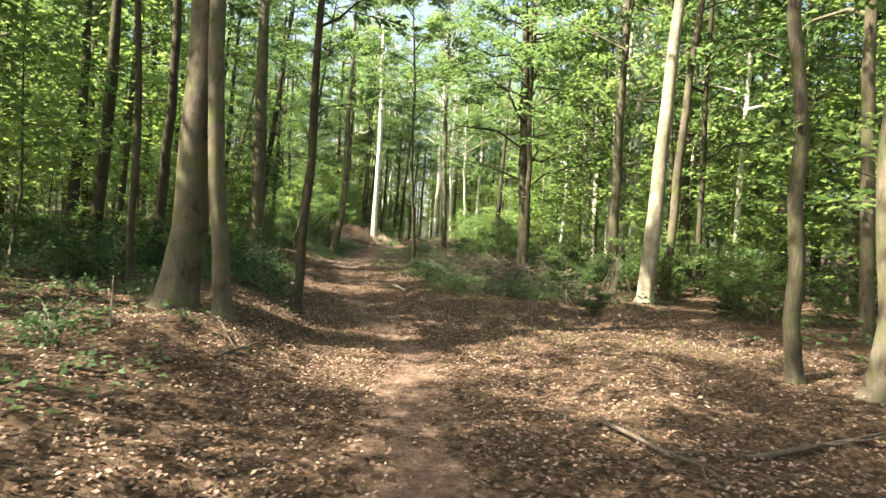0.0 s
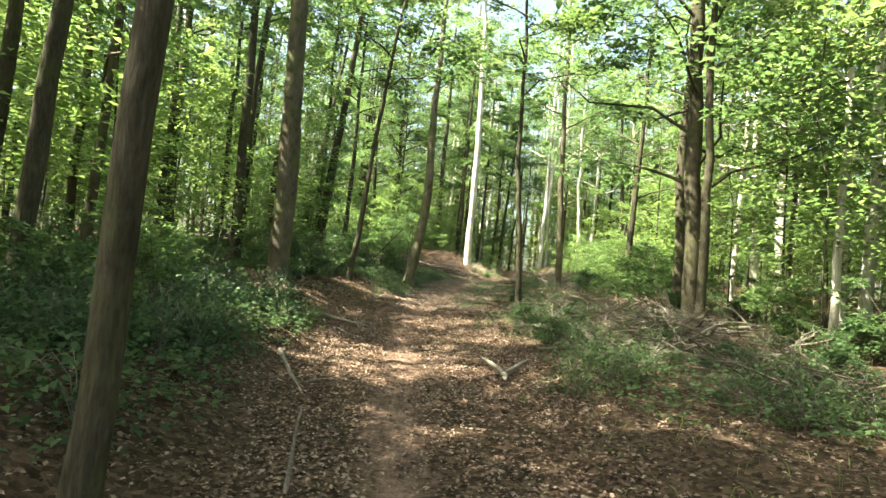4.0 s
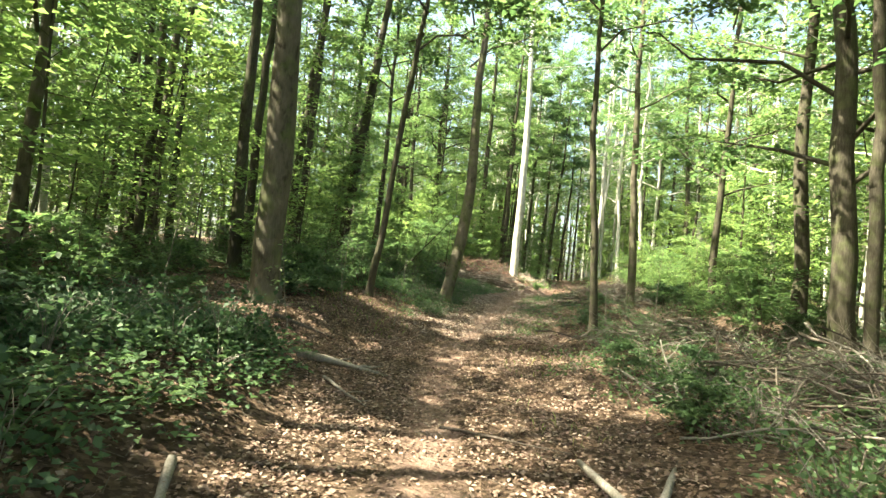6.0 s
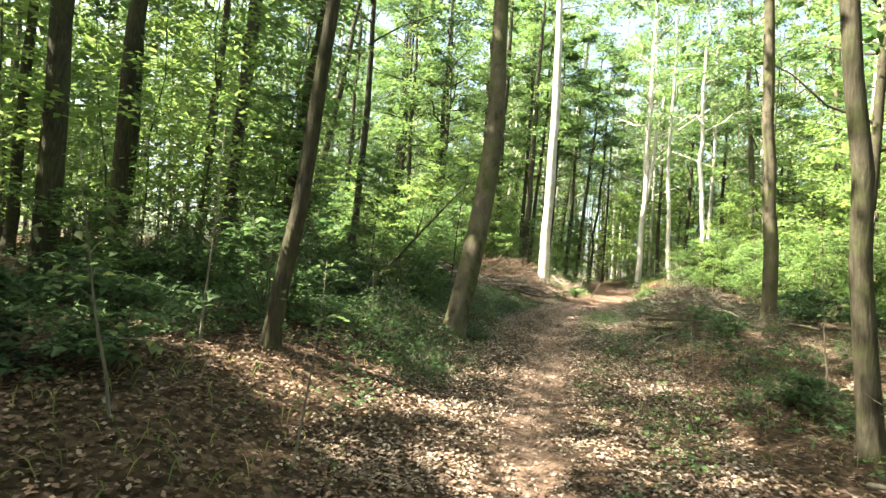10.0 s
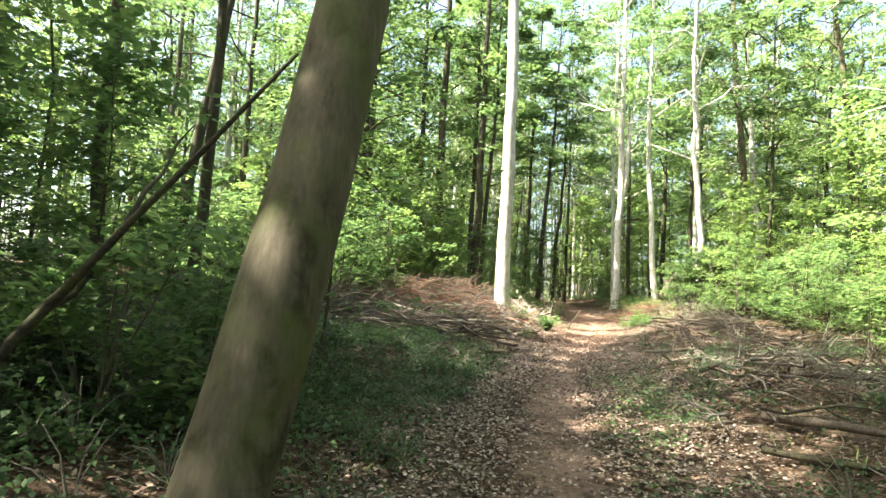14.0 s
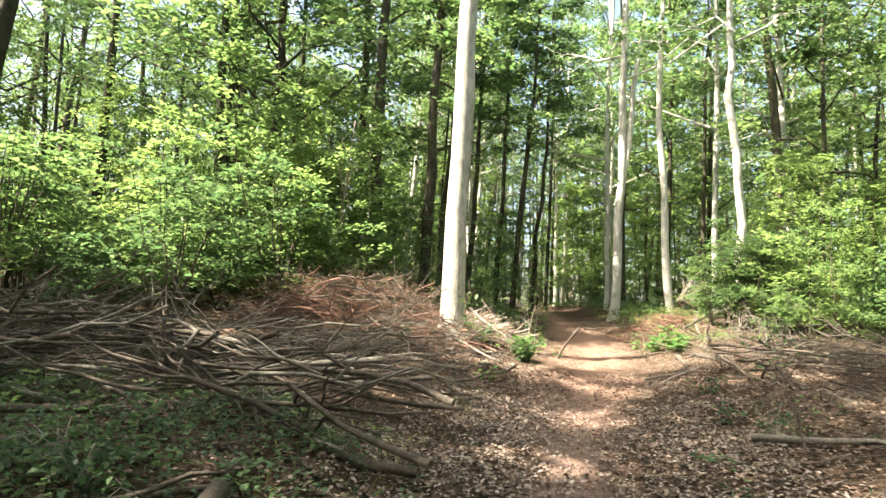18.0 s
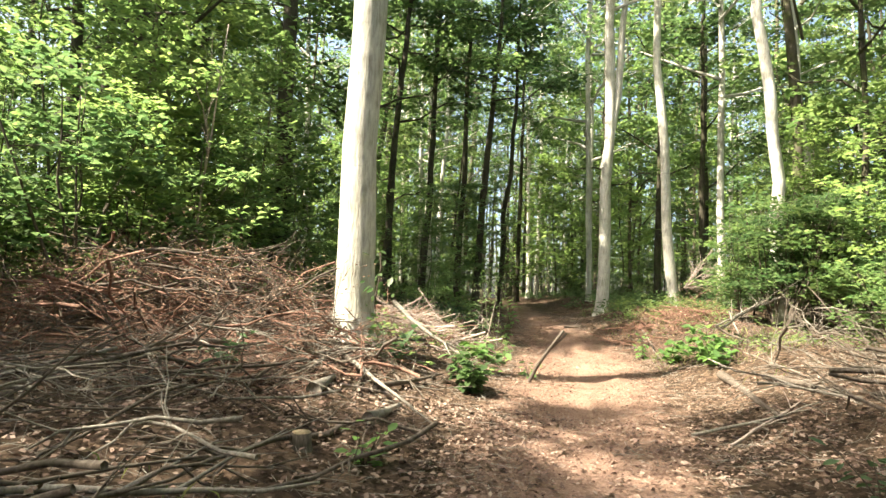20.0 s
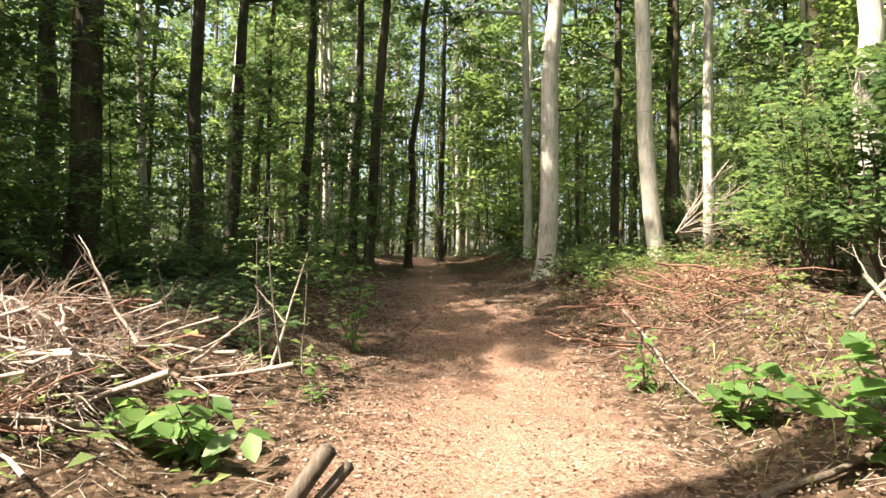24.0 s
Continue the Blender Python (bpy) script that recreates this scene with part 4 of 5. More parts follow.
    keep = r.random(n) < np.clip(np.abs(o) / bare, np.interp(y, [0, 10, 14, 44, 48], [0.35, 0.4, 0.6, 0.55, 0.4]), 1) * (0.45 + 0.55 * patch)
    x, y = x[keep], y[keep]
    base = np.stack([x, y, ground_z(x, y) + r.uniform(0.006, 0.035, len(x))], 1)
    a = r.uniform(0, 2 * np.pi, len(x))
    way = np.stack([np.cos(a), np.sin(a), r.normal(size=len(x)) * 0.25], 1)
    size = r.uniform(*size_range, len(x))
    so = Soup()
    so.add(*leaves(base, way, size, size * 0.6, r, lie=0.6, fold=0.22, droop=-0.05))
    tagged(so.link(name, [material or LITTER]), label, "fallen leaves", kind="stuff")


fallen_leaves("fallen_leaves", 62000, -1, 18, -6, 7, 201, "dry brown fallen leaves strewn over the path")
fallen_leaves("fallen_leaves", 66000, 18, 40, -5.5, 5, 202, "dry brown fallen leaves along the track")
fallen_leaves("fallen_leaves", 46000, 38, 49, -5, 5, 203, "dry brown leaf scraps along the track", (0.03, 0.065))
fallen_leaves("fallen_leaves", 90000, 47, 64, -4.5, 4, 204, "brown small leaf scraps on sandy earth", (0.014, 0.034))
fallen_leaves("fallen_leaves", 60000, 26, 46, -1.8, 1.9, 208, "pale dry leaf scraps thick along the track", (0.025, 0.055), LITTER_PALE)
fallen_leaves("fallen_leaves", 30000, 11, 27, -1.5, 2.2, 209, "pale dry leaves thick on the track", (0.03, 0.06))
fallen_leaves("fallen_leaves", 30000, 44, 61, -1.0, 0.9, 205, "reddish trodden leaf scraps along the middle of the path", (0.012, 0.03), LITTER_RED)
fallen_leaves("fallen_leaves", 16000, 20, 29, -7, -1.0, 206, "red-brown beech leaves lying thick on the bank", (0.03, 0.065), LITTER_RED)
fallen_leaves("fallen_leaves", 12000, -1, 12, -2.5, 2.5, 207, "red-brown leaf scraps on the trodden earth", (0.02, 0.05), LITTER_RED)


def herbs(name, n, y0, y1, lo, hi, seed, label, leafing, tall=0.22, per=6, size=(0.05, 0.11), cover=-0.15):
    r = np.random.default_rng(seed)
    x, y, o = scatter_points(r, n, lo, hi, y0, y1)
    patch = np.sin(0.9 * x + 0.5 * y + seed) * np.sin(0.7 * y - 0.6 * x) + 0.6 * np.sin(2.3 * x - 1.1 * y)
    inner = min(abs(lo), abs(hi))
    keep = (patch > cover + r.normal(size=n) * 0.5) & (r.random(n) < np.clip((np.abs(o) - inner) / 1.0 + 0.12, 0, 1))
    x, y = x[keep], y[keep]
    h = r.uniform(0.25, 1.0, len(x)) * tall
    rep = lambda a: np.repeat(a, per)
    k = len(x) * per
    a = r.uniform(0, 2 * np.pi, k)
    d = r.uniform(0.0, 0.10, k)
    px, py = rep(x) + d * np.cos(a), rep(y) + d * np.sin(a)
    base = np.stack([px, py, ground_z(px, py) + rep(h) * r.uniform(0.4, 1.0, k)], 1)
    way = np.stack([np.cos(a), np.sin(a), r.uniform(-0.2, 0.6, k)], 1)
    s = r.uniform(*size, k)
    so = Soup()
    so.add(*leaves(base, way, s, s * 0.7, r))
    tagged(so.link(name, [leafing]), label, "undergrowth", kind="stuff")


herbs("herb_layer", 8000, 11, 21, -8.5, -1.7, 301, "dark green low herbs and brambles on the bank", LEAF_LOW, 0.35)
herbs("herb_layer", 7000, 27, 35, -8.0, -1.4, 302, "dark green low herbs beside the track", LEAF_LOW, 0.24, 6, (0.04, 0.09), -0.2)
herbs("herb_layer", 5200, 33.5, 43, -6.5, -1.0, 314, "dull green carpet of low herbs beside the track", LEAF_LOW, 0.2, 6, (0.03, 0.065), -0.2)
herbs("herb_layer", 2600, 35, 43, -7.5, -1.6, 316, "fresh green herbs scattered over shaded litter", LEAF, 0.28, 6, (0.035, 0.08), 0.0)
herbs("herb_layer", 900, 26, 40, 0.45, 1.5, 315, "thin strip of low green plants along the track", LEAF_LOW, 0.22, 6, (0.035, 0.075), -0.1)
herbs("herb_layer", 1700, 15, 30, 2.3, 7.0, 303, "dusky green herbs between fallen branches", LEAF_LOW, 0.3)
herbs("herb_layer", 600, 28, 44, 0.9, 5.0, 304, "scattered green herbs beside the track", LEAF_LOW, 0.22)
herbs("herb_layer", 700, -1, 9, -7.0, -2.2, 305, "few green herbs among fallen leaves", LEAF_LOW, 0.2)
herbs("herb_layer", 900, 51, 62, 1.6, 5.5, 306, "scattered green herbs on the sunny bank", LEAF_PALE, 0.3, 5, (0.04, 0.09), 0.25)
herbs("herb_layer", 420, 56.6, 60.2, 1.5, 3.3, 312, "fresh yellow-green herbs by the pale trunks", LEAF_PALE, 0.5, 7, (0.05, 0.11), -0.6)
herbs("herb_layer", 2600, 54.3, 60, -9, -1.9, 313, "dark low herbs under the shaded stand's edge", LEAF_LOW, 0.3, 6, (0.05, 0.11), -0.3)
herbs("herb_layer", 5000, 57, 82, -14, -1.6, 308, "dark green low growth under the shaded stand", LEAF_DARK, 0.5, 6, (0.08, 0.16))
herbs("herb_layer", 4000, 58, 82, 1.4, 14, 309, "green low growth beyond the bank", LEAF_LOW, 0.5, 6, (0.08, 0.16))
herbs("herb_layer", 3200, 6, 44, -22, -8, 310, "green low growth deep under the trees", LEAF_LOW, 0.5, 6, (0.08, 0.16))
herbs("herb_layer", 3200, 6, 50, 6, 22, 311, "green low growth beyond the brushwood", LEAF_LOW, 0.5, 6, (0.08, 0.16))
herbs("herb_layer", 260, 50, 62, -3.4, -1.1, 307, "green herbs at the foot of the mound", LEAF_PALE, 0.35)


def thicket(name, clumps, y0, y1, lo, hi, seed, label, leafing, tall=(0.25, 0.6), wide=(0.25, 0.55), per=170, size=(0.035, 0.08), cover=-0.3, stems=6):
    """Brambles and shoots grown into uneven low clumps, with arching stems and gaps."""
    r = np.random.default_rng(seed)
    x, y, o = scatter_points(r, clumps, lo, hi, y0, y1)
    patch = np.sin(0.8 * x + 0.45 * y + seed) * np.sin(0.6 * y - 0.7 * x) + 0.5 * np.sin(2.1 * x - 1.3 * y)
    keep = patch > cover + r.normal(size=clumps) * 0.4
    x, y = x[keep], y[keep]
    so = Soup()
    for cx, cy in zip(x, y):
        h, w = r.uniform(*tall), r.uniform(*wide)
        d = r.normal(size=(per, 3))
        d[:, 2] = np.abs(d[:, 2])
        d /= np.linalg.norm(d, axis=1, keepdims=True)
        k = r.uniform(0, 6.28, 3)
        az = np.arctan2(d[:, 1], d[:, 0])
        lump = 1 + 0.32 * np.sin(3 * az + k[0]) + 0.25 * np.sin(5 * az + 4 * d[:, 2] + k[1])
        f = (0.35 + 0.75 * r.random(per) ** 0.6) * lump
        px, py = cx + d[:, 0] * w * f, cy + d[:, 1] * w * f
        base = np.stack([px, py, ground_z(px, py) + 0.03 + d[:, 2] * h * f], 1)
        s = r.uniform(*size, per)
        so.add(*leaves(base, d * [1, 1, 0.5] + r.normal(size=(per, 3)) * 0.5, s, s * 0.66, r, lie=0.5), 1)
        for j in range(stems):
            a, q = r.uniform(0, 6.28), r.uniform(0.5, 1.25)
            t = np.linspace(0, 1, 4)
            line = np.stack([cx + math.cos(a) * w * q * t ** 1.4, cy + math.sin(a) * w * q * t ** 1.4, ground_z(cx, cy) - 0.03 + h * q * np.sin(t * r.uniform(1.3, 2.4))], 1)
            so.add(*tube(line, 0.005 * np.array([1.2, 1, 0.8, 0.4]), 3), 0)
    tagged(so.link(name, [WOOD_GREY, leafing]), label, "undergrowth", kind="stuff")


thicket("bramble_thicket", 340, 12.5, 20.8, -9.5, -2.2, 321, "dark green brambles grown over the low bank", LEAF_LOW, (0.25, 0.65), (0.25, 0.6), 190, (0.045, 0.105), -0.2)
thicket("bramble_thicket", 240, 31.5, 37.3, -10.5, -2.4, 322, "dark shaded brambles and shoots beside the track", LEAF_LOW, (0.3, 0.75), (0.3, 0.6), 190, (0.03, 0.07), -0.4)
thicket("bramble_thicket", 60, 32.5, 38.5, -10.5, -5.0, 323, "tall dark thicket beneath the leaning trees", LEAF_LOW, (0.8, 1.5), (0.5, 0.9), 420, (0.04, 0.09), -0.9, 12)
thicket("bramble_thicket", 110, 14.5, 24, 1.9, 6.5, 324, "dusky green brambles between fallen branches", LEAF_LOW, (0.2, 0.6), (0.25, 0.55), 170, (0.035, 0.08), -0.1)
thicket("bramble_thicket", 120, 26, 45, 1.5, 6.5, 325, "grey-green low brambles beside the track", LEAF_LOW, (0.15, 0.45), (0.2, 0.5), 150, (0.03, 0.06), 0.1)
thicket("bramble_thicket", 150, 28.5, 41, -2.7, -1.15, 327, "grey-green low growth along the track's edge", LEAF_LOW, (0.10, 0.34), (0.15, 0.4), 110, (0.025, 0.06), -0.6)
thicket("bramble_thicket", 60, 3, 12, -8.5, -3.4, 326, "green brambles round the trunks on the litter", LEAF_LOW, (0.15, 0.4), (0.2, 0.5), 150, (0.035, 0.08), 0.0)


def grass(name, n, y0, y1, lo, hi, seed, label):
    r = np.random.default_rng(seed)
    x, y, o = scatter_points(r, n, lo, hi, y0, y1)
    patch = np.sin(1.1 * x + 0.7 * y) * np.sin(0.8 * y - 0.5 * x)
    x, y = x[patch > 0.1], y[patch > 0.1]
    k = len(x)
    a = r.uniform(0, 2 * np.pi, k)
    base = np.stack([x, y, ground_z(x, y) - 0.01], 1)
    way = np.stack([np.cos(a) * 0.5, np.sin(a) * 0.5, np.ones(k)], 1)
    s = r.uniform(0.10, 0.30, k)
    so = Soup()
    so.add(*leaves(base, way, s, np.full(k, 0.012), r, lie=0.2, fold=0.1, droop=0.35))
    tagged(so.link(name, [GRASS]), label, "grass", kind="stuff")


grass("grass", 2500, 8, 40, 1.0, 5.0, 401, "thin dry grass tufts beside the track")
grass("grass", 4500, 50, 64, 1.2, 5.0, 402, "thin yellowish grass on the sunny bank")
grass("grass", 3000, 24, 46, -5.0, -1.2, 403, "thin grass on the shaded verge")

# ---- fallen branches, logs and brushwood ----


def branch_soup(r, length, thick, forks=2, bend=0.08, twigs=0):
    """A fallen branch along x, with side branches."""
    so = Soup()
    so.owner = [None]                     # for each piece, the piece that it grows from
    n = 8
    s = np.linspace(0, 1, n)
    pts = np.stack([s * length, np.cumsum(r.normal(size=n)) * bend * length / n, np.cumsum(r.normal(size=n)) * bend * 0.6 * length / n], 1)
    pts -= pts[0]
    so.add(*tube(pts, thick * (1.0 - 0.72 * s), 6, r, 0.05))
    for k in range(forks):
        g = r.uniform(0.3, 0.85)
        p = np.array([np.interp(g, s, pts[:, c]) for c in range(3)])
        a = r.choice([-1, 1]) * r.uniform(0.4, 0.9)
        ln = length * r.uniform(0.2, 0.45) * (1.1 - g * 0.5)
        w = np.array([math.cos(a), math.sin(a), r.uniform(-0.1, 0.45)])
        q = p + np.outer(np.linspace(0, 1, 5) * ln, w) + r.normal(size=(5, 3)) * 0.025 * ln
        q[0] = p
        so.add(*tube(q, thick * (1 - 0.7 * g) * np.linspace(0.8, 0.2, 5), 5))
        so.owner.append(0)
        side = len(so.v) - 1
        for j in range(twigs):
            h = r.uniform(0.3, 1)
            b0 = p + w * ln * h
            w2 = w + r.normal(size=3) * 0.5
            so.add(*tube(b0 + np.outer(np.linspace(0, 1, 3) * ln * 0.35, w2), thick * 0.16 * np.linspace(1, 0.4, 3), 4))
            so.owner.append(side)
    return so


def lying(x0, y0, x1, y1, rise0=0.0, rise1=0.0):
    """The pose of a branch that lies from one place to another."""
    a = Vector((x0, y0, gz(x0, y0) + rise0))
    b = Vector((x1, y1, gz(x1, y1) + rise1))
    d = b - a
    return Matrix.Translation(a) @ d.to_track_quat("X", "Z").to_matrix().to_4x4(), d.length


def fallen_branch(name, x0, y0, x1, y1, thick, material, label, seed, forks=2, bend=0.06, rise=(0.0, 0.0), twigs=0, category="fallen branch"):
    m, ln = lying(x0, y0, x1, y1, thick * 0.5 + rise[0], thick * 0.3 + rise[1])
    so = branch_soup(np.random.default_rng(seed), ln, thick, forks, bend, twigs)
    made, start = [], 0
    for v, f, owner in zip(so.v, so.f, so.owner):
        piece = Soup()
        piece.add(v, f - start)
        start += len(v)
        made.append(piece.link(name if owner is None else "side_branch" if owner == 0 else "twig", [material], None if owner is None else made[owner]))
    made[0].matrix_basis = m
    return tagged(made[0], label, category, "fallen wood")


fallen_branch("fallen_branch", -2.40, 6.32, -2.30, 8.3, 0.025, WOOD_BROWN, "thin reddish fallen branch on the litter", 501, 1)
fallen_branch("stick", -0.18, 6.89, 0.34, 7.02, 0.016, WOOD_BROWN, "short brown stick lying on the path", 502, 0)
fallen_branch("fallen_branch", 1.55, 5.6, 2.1, 4.0, 0.03, WOOD_BROWN, "brown forked branch among fallen leaves", 503, 3, 0.1, twigs=2)
fallen_branch("fallen_branch", 2.4, 4.5, 4.1, 5.3, 0.03, WOOD_BROWN, "long thin branch lying over leaf litter", 504, 2)
fallen_branch("stick", -3.62, 6.5, -3.68, 6.6, 0.012, WOOD_GREY, "pale thin upright stick in the litter", 505, 0, 0.05, (0.0, 0.55))
fallen_branch("stick", -2.28, 12.87, -2.25, 12.95, 0.022, WOOD_GREY, "pale upright dead stick beside the path", 506, 1, 0.05, (0.0, 0.6))
fallen_branch("fallen_branch", 1.27, 11.9, 1.45, 10.3, 0.018, WOOD_GREY, "thin pale stick on the litter", 508, 1)
fallen_branch("fallen_branch", -2.95, 19.5, -1.6, 18.9, 0.02, WOOD_BROWN, "bent thin branch lying across the track", 509, 1, 0.12)
fallen_branch("log", -4.32, 17.1, -3.05, 15.2, 0.04, WOOD_GREY, "grey fallen branch at the track's edge", 510, 1, 0.05)
fallen_branch("fallen_branch", -5.5, 21.2, -4.6, 21.6, 0.03, WOOD_GREY, "thin grey branch on the bank", 511, 1)
fallen_branch("log", -5.35, 20.9, -4.15, 21.5, 0.06, WOOD_GREY, "mossy grey-brown log beside the track", 512, 1, 0.04)
fallen_branch("fallen_branch", -4.75, 20.5, -3.9, 19.8, 0.025, WOOD_GREY, "thin grey branch in dark leaves", 513, 2)
fallen_branch("log", -6.5, 22.2, -5.7, 22.9, 0.055, WOOD_BROWN, "dark short log on the leaf litter", 514, 0, 0.03)
fallen_branch("fallen_branch", -7.4, 24.0, -6.2, 23.7, 0.016, WOOD_GREY, "curved pale twig over leaves", 515, 1, 0.2, (0.1, 0.0))
fallen_branch("fallen_branch", -2.75, 35.6, -0.9, 34.4, 0.035, BARK_DARK_SHADED, "long dark forked branch lying on the verge", 516, 4, 0.07, (0.12, 0.1))
fallen_branch("fallen_branch", -2.7, 33.1, -1.9, 35.0, 0.025, WOOD_GREY, "thin grey branch on the verge", 517, 2, 0.1, (0.0, 0.15))
fallen_branch("leaning_dead_branch", -8.2, 32.9, -6.25, 33.4, 0.04, BARK_DARK_SHADED, "dark dead branch leaning over the undergrowth", 518, 2, 0.04, (-0.05, 2.8), 0)
fallen_branch("log", -7.3, 39.2, -6.2, 41.3, 0.05, WOOD_BROWN, "long brown branch lying on dark litter", 519, 2, 0.05, (0.03, 0.06))
fallen_branch("fallen_branch", -8.3, 40.2, -6.1, 40.9, 0.035, WOOD_BROWN, "brown branch lying on dark litter", 520, 3, 0.08, (0.02, 0.12))
fallen_branch("fallen_branch", -7.3, 48.5, -5.6, 50.05, 0.045, WOOD_BROWN, "crooked brown branch on the mound", 521, 2, 0.12, (0.08, 0.10))
fallen_branch("fallen_branch", -6.45, 49.3, -5.0, 50.5, 0.025, WOOD_GREY, "long thin branch lying before the white trunk", 570, 1, 0.08, (0.1, 0.12))
fallen_branch("log", -5.18, 47.55, -5.10, 48.5, 0.05, WOOD_GREY, "thick bent grey log at the path's edge", 571, 0, 0.10, (0.02, 0.03))
fallen_branch("fallen_branch", -5.85, 49.2, -4.66, 47.7, 0.028, WOOD_GREY, "long bare stick crossing a log", 572, 1, 0.05, (0.12, 0.10))
fallen_branch("log", -5.75, 47.95, -5.72, 48.5, 0.075, WOOD_GREY, "short fat grey log end among leaves", 573, 0, 0.03)
fallen_branch("fallen_branch", -5.6, 48.3, -4.8, 48.85, 0.014, WOOD_PALE, "thin pale stick on dark earth", 574, 2, 0.12, (0.03, 0.03))
fallen_branch("fallen_branch", -6.2, 47.6, -6.25, 48.9, 0.02, WOOD_BROWN, "brown stick leaning on the mound", 575, 1, 0.06, (0.05, 0.05))
fallen_branch("fallen_branch", -5.35, 48.7, -4.85, 50.0, 0.035, WOOD_BROWN, "thick dark branch lying by the mound", 522, 2, 0.06, (0.03, 0.05))
fallen_branch("fallen_branch", -5.75, 51.9, -4.5, 51.3, 0.045, WOOD_GREY, "thick pale branch slanting off the heap", 523, 2, 0.16, (0.42, 0.03))
fallen_branch("log", -1.25, 50.9, -1.68, 48.35, 0.062, WOOD_BROWN, "straight brown log lying on the verge", 524, 0, 0.03)
fallen_branch("fallen_branch", -2.45, 48.35, -1.3, 48.5, 0.018, WOOD_GREY, "thin grey branch lying before a log", 576, 2, 0.08, (0.02, 0.04))
fallen_branch("fallen_branch", -2.25, 48.0, -1.3, 48.75, 0.014, WOOD_PALE, "thin pale branch crossing another", 577, 2, 0.08, (0.03, 0.06))
fallen_branch("fallen_branch", -1.15, 49.9, -0.7, 48.2, 0.04, WOOD_BROWN, "brown broken branch beside the log", 578, 3, 0.1, (0.05, 0.1))
fallen_branch("fallen_branch", -7.24, 38.97, -6.7, 39.5, 0.022, WOOD_PALE, "pale stick lying on shaded litter", 579, 1, 0.06, (0.02, 0.02))
fallen_branch("fallen_branch", -7.05, 39.6, -6.4, 39.35, 0.014, WOOD_GREY, "thin dark twig slanting over the litter", 580, 2, 0.1, (0.15, 0.03))
fallen_branch("fallen_branch", -6.95, 39.75, -6.3, 40.75, 0.02, WOOD_GREY, "bundle of thin grey sticks on the litter", 581, 4, 0.08, (0.03, 0.06))
fallen_branch("fallen_branch", -2.2, 41.95, -1.3, 41.45, 0.03, WOOD_GREY, "grey stick at the path's edge", 582, 2, 0.08, (0.02, 0.05))
fallen_branch("dead_shoot", -2.45, 40.7, -2.05, 42.2, 0.012, WOOD_BROWN, "thin dark bare shoot leaning over the verge", 583, 2, 0.06, (0.0, 1.0), 1)
fallen_branch("log", -5.6, 51.8, -4.62, 52.5, 0.05, WOOD_PALE, "pale pinkish log lying before the heap", 526, 1, 0.04, (0.02, 0.0))
fallen_branch("dead_shoot", -5.0, 53.1, -5.5, 53.5, 0.014, WOOD_PALE, "thin pale dead shoot rising from the heap", 561, 3, 0.16, (0.2, 0.75), 2)
fallen_branch("dead_shoot", -4.7, 53.2, -4.4, 53.6, 0.012, WOOD_PALE, "thin pale dead twig beside the heap", 562, 3, 0.16, (0.15, 0.5), 2)
fallen_branch("dead_shoot", -4.35, 53.75, -4.15, 54.1, 0.014, WOOD_PALE, "slanted pale dead stem among green shoots", 563, 1, 0.06, (0.0, 0.95), 1)
fallen_branch("fallen_branch", -0.7, 52.4, 0.5, 52.9, 0.022, WOOD_GREY, "grey branching dead bough among leaves", 564, 5, 0.14, (0.3, 0.75), 2)
fallen_branch("fallen_branch", -0.6, 52.9, 0.6, 53.6, 0.018, WOOD_GREY, "thin grey bough in the shrubs", 565, 5, 0.14, (0.35, 0.6), 2)
fallen_branch("dead_sapling", -9.4, 52.6, -9.1, 52.75, 0.032, WOOD_PALE, "tall pale forked dead sapling before the green", 566, 4, 0.05, (0.0, 5.2), 1)
fallen_branch("fallen_branch", -2.35, 58.5, -1.85, 58.2, 0.035, WOOD_BROWN, "dark bent root at the path's edge", 527, 1, 0.15, (0.02, 0.08))
fallen_branch("fallen_branch", -0.96, 56.15, -1.28, 53.2, 0.02, WOOD_GREY, "long grey branch slanting down the bank", 528, 2, 0.05, (0.12, 0.02))
fallen_branch("fallen_branch", -1.7, 51.9, -0.6, 51.9, 0.02, WOOD_BROWN, "thin forked twig on sandy earth", 529, 2, 0.08)
fallen_branch("fallen_branch", -9.0, 41.2, -6.5, 42.8, 0.045, WOOD_BROWN, "brown branch at the foot of the brushwood", 530, 3, 0.07, (0.1, 0.05))
fallen_branch("fallen_branch", -6.9, 45.0, -5.1, 46.0, 0.03, WOOD_GREY, "thin pale branch beside the path", 531, 3, 0.1, (0.02, 0.05), 2)

fallen_branch("log", -1.7, 41.0, 0.4, 40.2, 0.05, WOOD_GREY, "grey log on the littered verge", 541, 2, 0.06, (0.08, 0.1))
fallen_branch("log", -1.9, 39.8, 0.2, 38.2, 0.06, WOOD_BROWN, "brown thick branch on the littered verge", 542, 2, 0.06, (0.05, 0.12))
fallen_branch("fallen_branch", -2.3, 44.0, -0.6, 42.6, 0.04, WOOD_GREY, "grey forked branch among dry twigs", 543, 3, 0.1, (0.05, 0.15))
fallen_branch("fallen_branch", -2.4, 36.6, -0.9, 34.7, 0.05, WOOD_BROWN, "dark forked branch beside the track", 546, 3, 0.1, (0.06, 0.2), 2)
fallen_branch("fallen_branch", 0.9, 19.2, 2.2, 21.6, 0.04, WOOD_BROWN, "dark crooked branch rising from brushwood", 547, 4, 0.14, (0.0, 0.5), 2)
fallen_branch("fallen_branch", -0.45, 20.9, -0.3, 23.5, 0.03, WOOD_GREY, "pale crooked dead branch rising beside the track", 548, 4, 0.14, (0.0, 0.42), 2)
